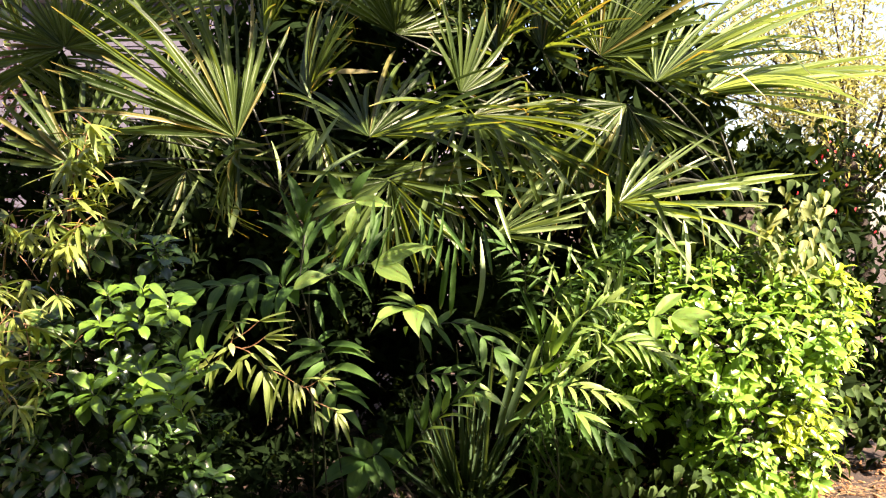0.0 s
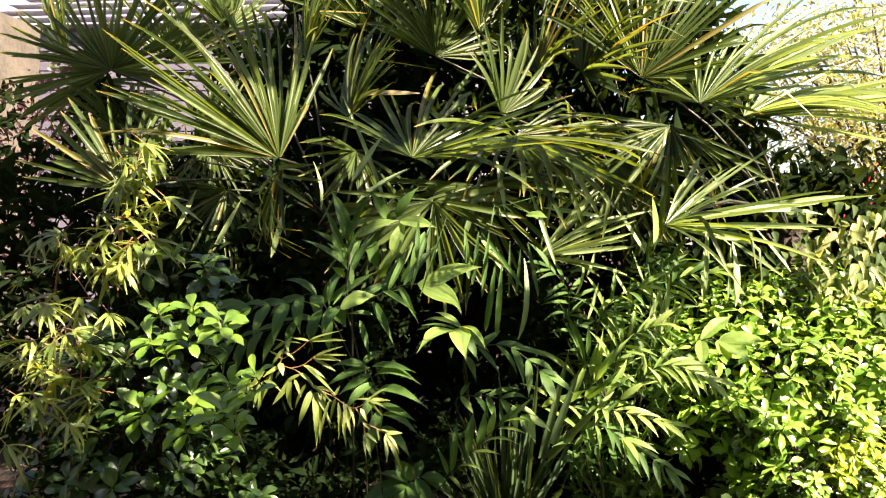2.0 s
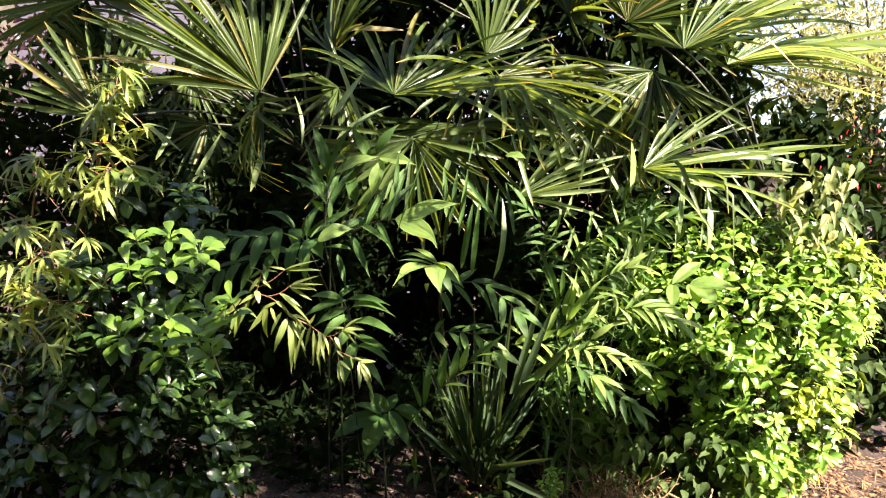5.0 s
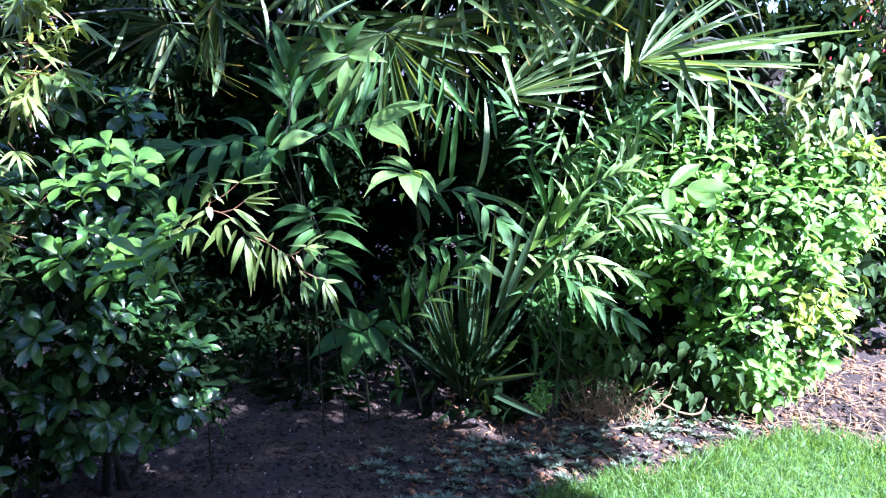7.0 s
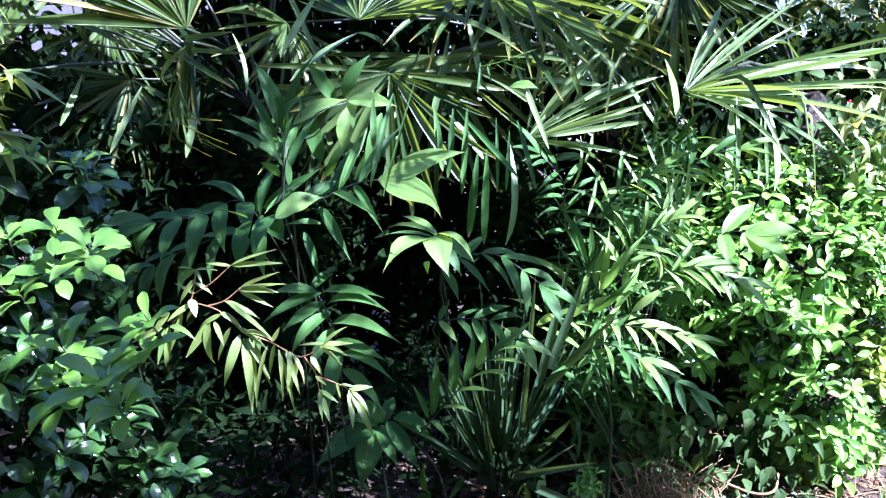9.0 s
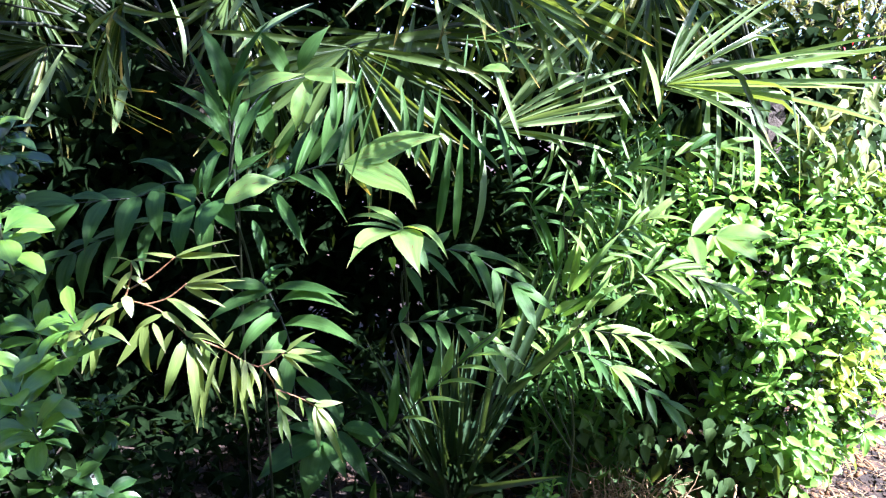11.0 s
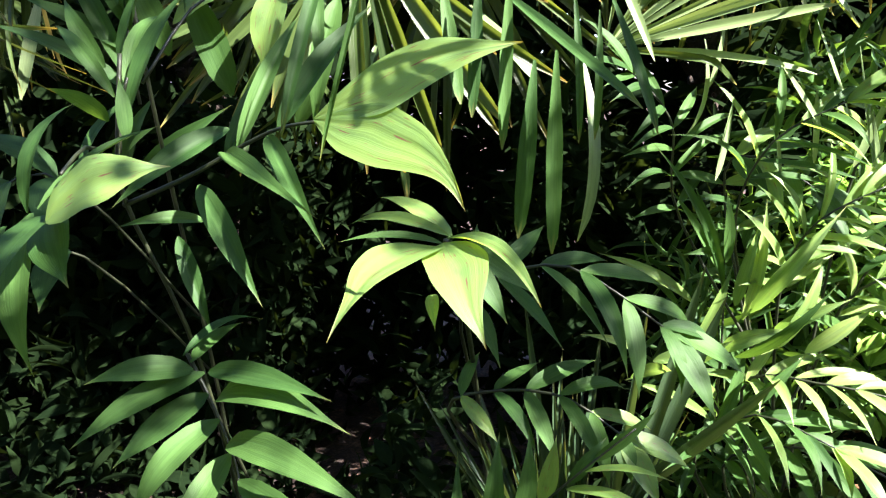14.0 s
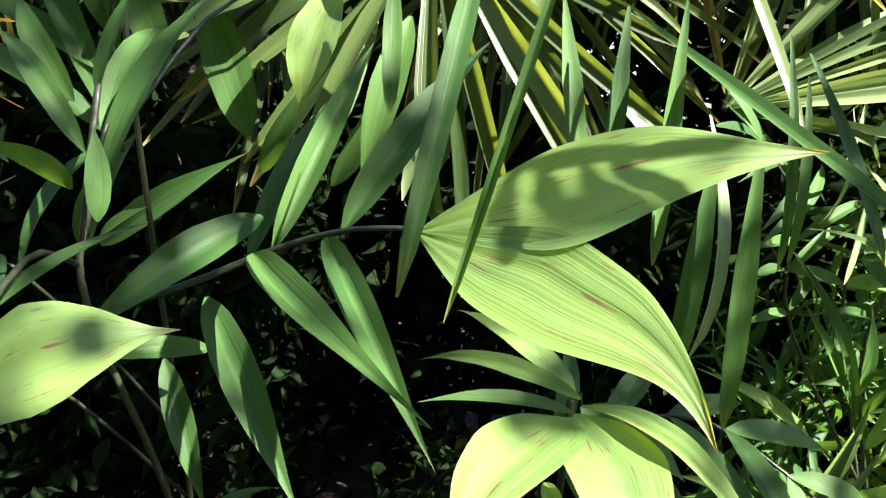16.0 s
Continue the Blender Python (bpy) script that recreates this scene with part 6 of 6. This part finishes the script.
# openings in the loose foliage, by the plants that the sun reaches through them
OPEN_NEAR = ((0.25, 3.2, 1.43, 0.12), (0.36, 3.17, 1.5, 0.11), (0.2, 3.25, 1.2, 0.12), (0.32, 3.2, 1.16, 0.11), (-0.2, 2.72, 1.15, 0.13), (0.0, 2.72, 1.05, 0.1), (0.1, 2.72, 0.98, 0.1), (-0.62, 2.7, 1.33, 0.13), (-0.5, 2.68, 1.33, 0.12), (-0.6, 2.65, 1.22, 0.11), (0.3, 3.5, 1.62, 0.13),
            (-0.46, 2.6, 1.03, 0.1))
OPEN_FAR = ((-0.95, 2.65, 1.2, 0.11), (-1.1, 2.6, 1.0, 0.09), (-0.64, 2.62, 1.03, 0.1), (-0.87, 2.88, 1.75, 0.13), (-0.85, 2.8, 1.5, 0.12), (0.0, 3.65, 1.66, 0.13), (-0.08, 3.1, 1.37, 0.1), (0.1, 4.05, 2.1, 0.2), (-0.22, 3.4, 1.48, 0.06), (0.15, 3.2, 1.6, 0.08), (0.52, 3.84, 1.72, 0.12),
            (0.7, 3.9, 1.65, 0.16), (0.8, 3.9, 1.0, 0.2), (1.05, 3.8, 0.85, 0.16), (0.45, 3.4, 0.88, 0.07))
OPEN_BACK = ((1.3, 3.95, 1.75, 0.3), (1.7, 4.5, 2.4, 0.3), (1.3, 4.5, 0.7, 0.3), (1.5, 4.4, 1.2, 0.3), (0.9, 4.1, 1.3, 0.2), (-0.8, 4.1, 2.3, 0.2), (-1.2, 4.0, 2.4, 0.2), (-0.4, 4.1, 2.3, 0.2), (0.4, 4.3, 2.1, 0.25), (0.8, 4.3, 2.0, 0.2), (1.1, 4.6, 2.2, 0.25))
# small gaps that let flecks of sun onto the low frond and the near leaflets, through boughs and loose leaves alike
FLECKS = ((0.04, 3.18, 1.075, 0.06), (0.10, 3.13, 1.02, 0.06), (-0.07, 3.17, 1.02, 0.05), (-0.12, 3.18, 1.04, 0.04), (0.16, 3.12, 1.01, 0.045), (0.03, 3.16, 0.95, 0.045),
          (0.12, 3.16, 1.335, 0.05), (-0.03, 3.34, 1.38, 0.04), (-0.08, 3.35, 1.325, 0.04), (0.13, 3.18, 1.295, 0.045), (0.14, 3.22, 1.58, 0.07), (0.15, 3.27, 1.65, 0.07), (0.07, 3.4, 1.5, 0.05), (0.37, 3.495, 1.45, 0.06), (0.41, 3.455, 1.46, 0.06))
spots, sizes = [], []
for x, y, z, size in SHADE_FAR + SHADE_NEAR + SHADE_SOIL:
    spot = Vector((x, y, z)) + TO_SUN * max(CROWN_WAY, (3.2 - z) / TO_SUN.z)
    tube("limb", added_shade_tree, [fork, fork.lerp(spot, 0.5) - Vector((0, 0, 0.15)), spot], 0.012, 0.004, BARK, 8, 6)
    k = int(9000 * size ** 2) + 12
    q = unit_vectors(k, g) * (g.random((k, 1)) ** 0.4) * size
    spots.append(q + np.array(spot) + np.outer(g.random(k) * 0.5, TO_SUN))
    sizes.append(np.full(k, min(1.0, max(0.4, size / 0.25))))
way = np.array(TO_SUN)
# loose foliage: over the front of the bed, and over the deep shade at its back
for n, across, depth, height, openings in ((14000, (-3.2, 1.0), 3.6, (-1.6, 2.3), OPEN_NEAR + OPEN_FAR), (2600, (-1.6, 0.45), 4.9, (0.0, 1.6), OPEN_NEAR + OPEN_FAR + OPEN_BACK)):
    q = np.stack([g.uniform(*across, n), np.full(n, depth), g.uniform(*height, n)], 1)
    chance = 0.9
    if depth < 4:
        chance = np.interp(q[:, 0], [-3.2, -0.3, 0.2, 0.5, 1.0], [0.9, 0.85, 0.35, 0.08, 0.02]) * np.interp(q[:, 2], [1.4, 2.2], [1.0, 0.4])
    keep = g.random(n) < chance
    for x, y, z, size in openings:
        off = q - np.array((x, y, z))
        off = off - np.outer(off @ way, way)
        keep &= (np.linalg.norm(off, axis=1) > size) | (g.random(n) < 0.03)
    q = q[keep]
    spots.append(q + np.outer(np.maximum(CROWN_WAY, (2.9 - q[:, 2]) / way[2]) + g.uniform(0, 0.5, len(q)), way))
    sizes.append(np.full(len(q), 0.8))
# a few more leaves set in the sun's way, for soft dapples
for x, y, z, far, count, wide in ((0.16, 3.24, 1.20, 2.6, 2, 0.04), (-0.10, 3.1, 1.36, 2.6, 3, 0.05), (0.1, 2.75, 1.05, 4.0, 6, 0.15)):
    spot = Vector((x, y, z)) + TO_SUN * far
    tube("limb", added_shade_tree, [fork, fork.lerp(spot, 0.5), spot], 0.008, 0.003, BARK, 8, 6)
    spots.append(g.normal(size=(count, 3)) * wide + np.array(spot))
    sizes.append(np.full(count, 0.6))
spots, sizes = np.concatenate(spots), np.concatenate(sizes)
for x, y, z, size in FLECKS:
    off = spots - np.array((x, y, z))
    off = off - np.outer(off @ np.array(TO_SUN), np.array(TO_SUN))
    keep = np.linalg.norm(off, axis=1) > size
    spots, sizes = spots[keep], sizes[keep]
n = len(spots)
scatter("crown", HEDGE_SHADED, leaf_arrays("oval", bend=0.08, tip=0.08, fold=0.3, ratio=0.4, segs=4, cols=2),
        poses(spots, g.normal(size=(n, 3)), g.normal(size=(n, 3)) + np.array([0, 0, 0.6]), g.uniform(0.08, 0.14, n) * sizes, g.uniform(0.045, 0.075, n) * sizes), added_shade_tree)

# ---- house behind the palms ----
house = thing("house", (-4.6, 11.0, 0), "pale grey rendered house with a slate roof", "house")


def box_part(name, parent, lo, hi, material, label=""):
    bm = bmesh.new()
    bmesh.ops.create_cube(bm, size=1)
    c = (Vector(lo) + Vector(hi)) / 2
    for v in bm.verts:
        v.co = Vector((v.co.x * (hi[0] - lo[0]), v.co.y * (hi[1] - lo[1]), v.co.z * (hi[2] - lo[2])))
    bmesh.ops.bevel(bm, geom=bm.edges[:], offset=0.006, segments=1, affect="EDGES")
    me = bpy.data.meshes.new(name)
    bm.to_mesh(me)
    bm.free()
    me.materials.append(material)
    ob = new(name, me)
    if label:
        ob["label"] = label
    return put_under(ob, parent, Matrix.Translation(c))


box_part("wall", house, (-8.5, 10.9, 0), (-1.0, 15, 4.6), RENDERED)
for i in range(29):
    box_part("siding", house, (-8.5, 10.86, 0.2 + i * 0.15), (-1.0, 10.897, 0.335 + i * 0.15), RENDERED)
for i in range(9):
    y, z = 10.7 + i * 0.3, 4.6 + i * 0.2
    ob = box_part("roof_course", house, (-8.8, y, z), (-0.8, y + 0.34, z + 0.03), ROOFING)

# ---- unseen plain walls added round the lawn, to block low skylight ----
for name, lo, hi in (("sky_blocker_south", (-9.0, -3.6, -0.1), (9.0, -3.3, 5.6)), ("sky_blocker_west", (-7.6, -3.3, -0.1), (-7.3, 10.5, 4.5)), ("sky_blocker_east", (7.6, -3.3, -0.1), (7.9, 5.5, 3.2))):
    wall = box_part(name, None, lo, hi, BLOCKER)
    tagged(wall, "unseen plain dark wall added to block low skylight", "wall", kind="structure")

# ---- small things on the bed ----
r = random.Random(5)
places = []
for i in range(170):
    p = Vector((0.263, 3.300, 0.033)).lerp(Vector((1.694, 4.350, 0.055)), r.random()) + Vector((r.gauss(0, 0.16), r.gauss(0, 0.12), 0))
    if p.y < bed_edge(p.x) + 0.03:
        continue
    p.z = ground_height(p.x, p.y) + 0.004
    big, count = r.uniform(0.7, 1.5), r.choice((12, 14, 18))
    for k in range(count):
        turn = k * 2.4 + r.uniform(-0.3, 0.3)
        way = Vector((math.cos(turn), math.sin(turn), 0.25 + 1.2 * k / count + r.uniform(-0.2, 0.2))).normalized()
        base = p + way * 0.006 * big
        places.append(np.array(aim(base, base + way * 0.034 * big * (1 - 0.4 * k / count), Vector((0, 0, 1)) + way * 0.1, 0.0105 * big)))
sedum = scatter("succulents", SEDUM, leaf_arrays("strap", bend=0.08, tip=-0.05, fold=0.4, ratio=0.4, segs=4, cols=2), np.array(places))
tagged(sedum, "low grey-green succulent rosettes on the soil", "succulent", kind="stuff")

tangle = thing("dead_twigs", (1.13, 4.230, 0.0), "tangle of dry brown twigs", "twigs")
for i in range(120):
    p = Vector((1.13, 4.230, 0.068)) + Vector((r.gauss(0, 0.11), r.gauss(0, 0.05), 0))
    p.z = 0.0
    q = p + Vector((r.gauss(0, 0.10), r.gauss(0, 0.08), r.uniform(0.05, 0.24)))
    m = p.lerp(q, 0.5) + Vector((r.gauss(0, 0.04), r.gauss(0, 0.03), 0.03))
    tube("twig", tangle, [p, m, q], 0.0034, 0.0014, DRY, 6, 4)
stick = thing("fallen_stick", (1.333, 4.350, 0.105), "pale curved dry stick lying on soil", "stick")
tube("stem", stick, [(1.297, 4.400, 0.096), (1.389, 4.330, 0.074), (1.494, 4.280, 0.056), (1.572, 4.280, 0.071), (1.601, 4.330, 0.127)], 0.008, 0.005, DRY, 16, 6)
for i in range(26):
    s = thing("fallen_twig", (0, 0, 0), "thin dry stem lying on the soil", "twigs", "fallen stems")
    x = r.uniform(-0.6, 2.9)
    y = bed_edge(x) + r.uniform(0.1, 1.0)
    z = ground_height(x, y) + 0.006
    a, l = r.uniform(0, 6.3), r.uniform(0.06, 0.22)
    d = Vector((math.cos(a) * l, math.sin(a) * l, 0))
    s.location = (x, y, z)
    PLACE[s] = Matrix.Translation((x, y, z))
    q = Vector((x, y, z))
    tube("stem", s, [q - d, q + Vector((r.uniform(-.02, .02), r.uniform(-.02, .02), 0.012)), q + d], 0.003, 0.0018, DRY, 7, 4)
herb = thing("small_herb", (0.811, 4.150, 0.083), "small fresh green leafy herb", "herb")
for i in range(12):
    p = Vector((0.810, 4.150, 0.092)) + Vector((r.gauss(0, 0.035), r.gauss(0, 0.03), r.uniform(-0.02, 0.10)))
    shoot_at(herb, r.choice(SUNNY_PLANS), BRIGHT_LEAVES, p, (r.uniform(-.4, .4), -0.4, 0.8), r.uniform(0.4, 0.6), r.uniform(0, 360))
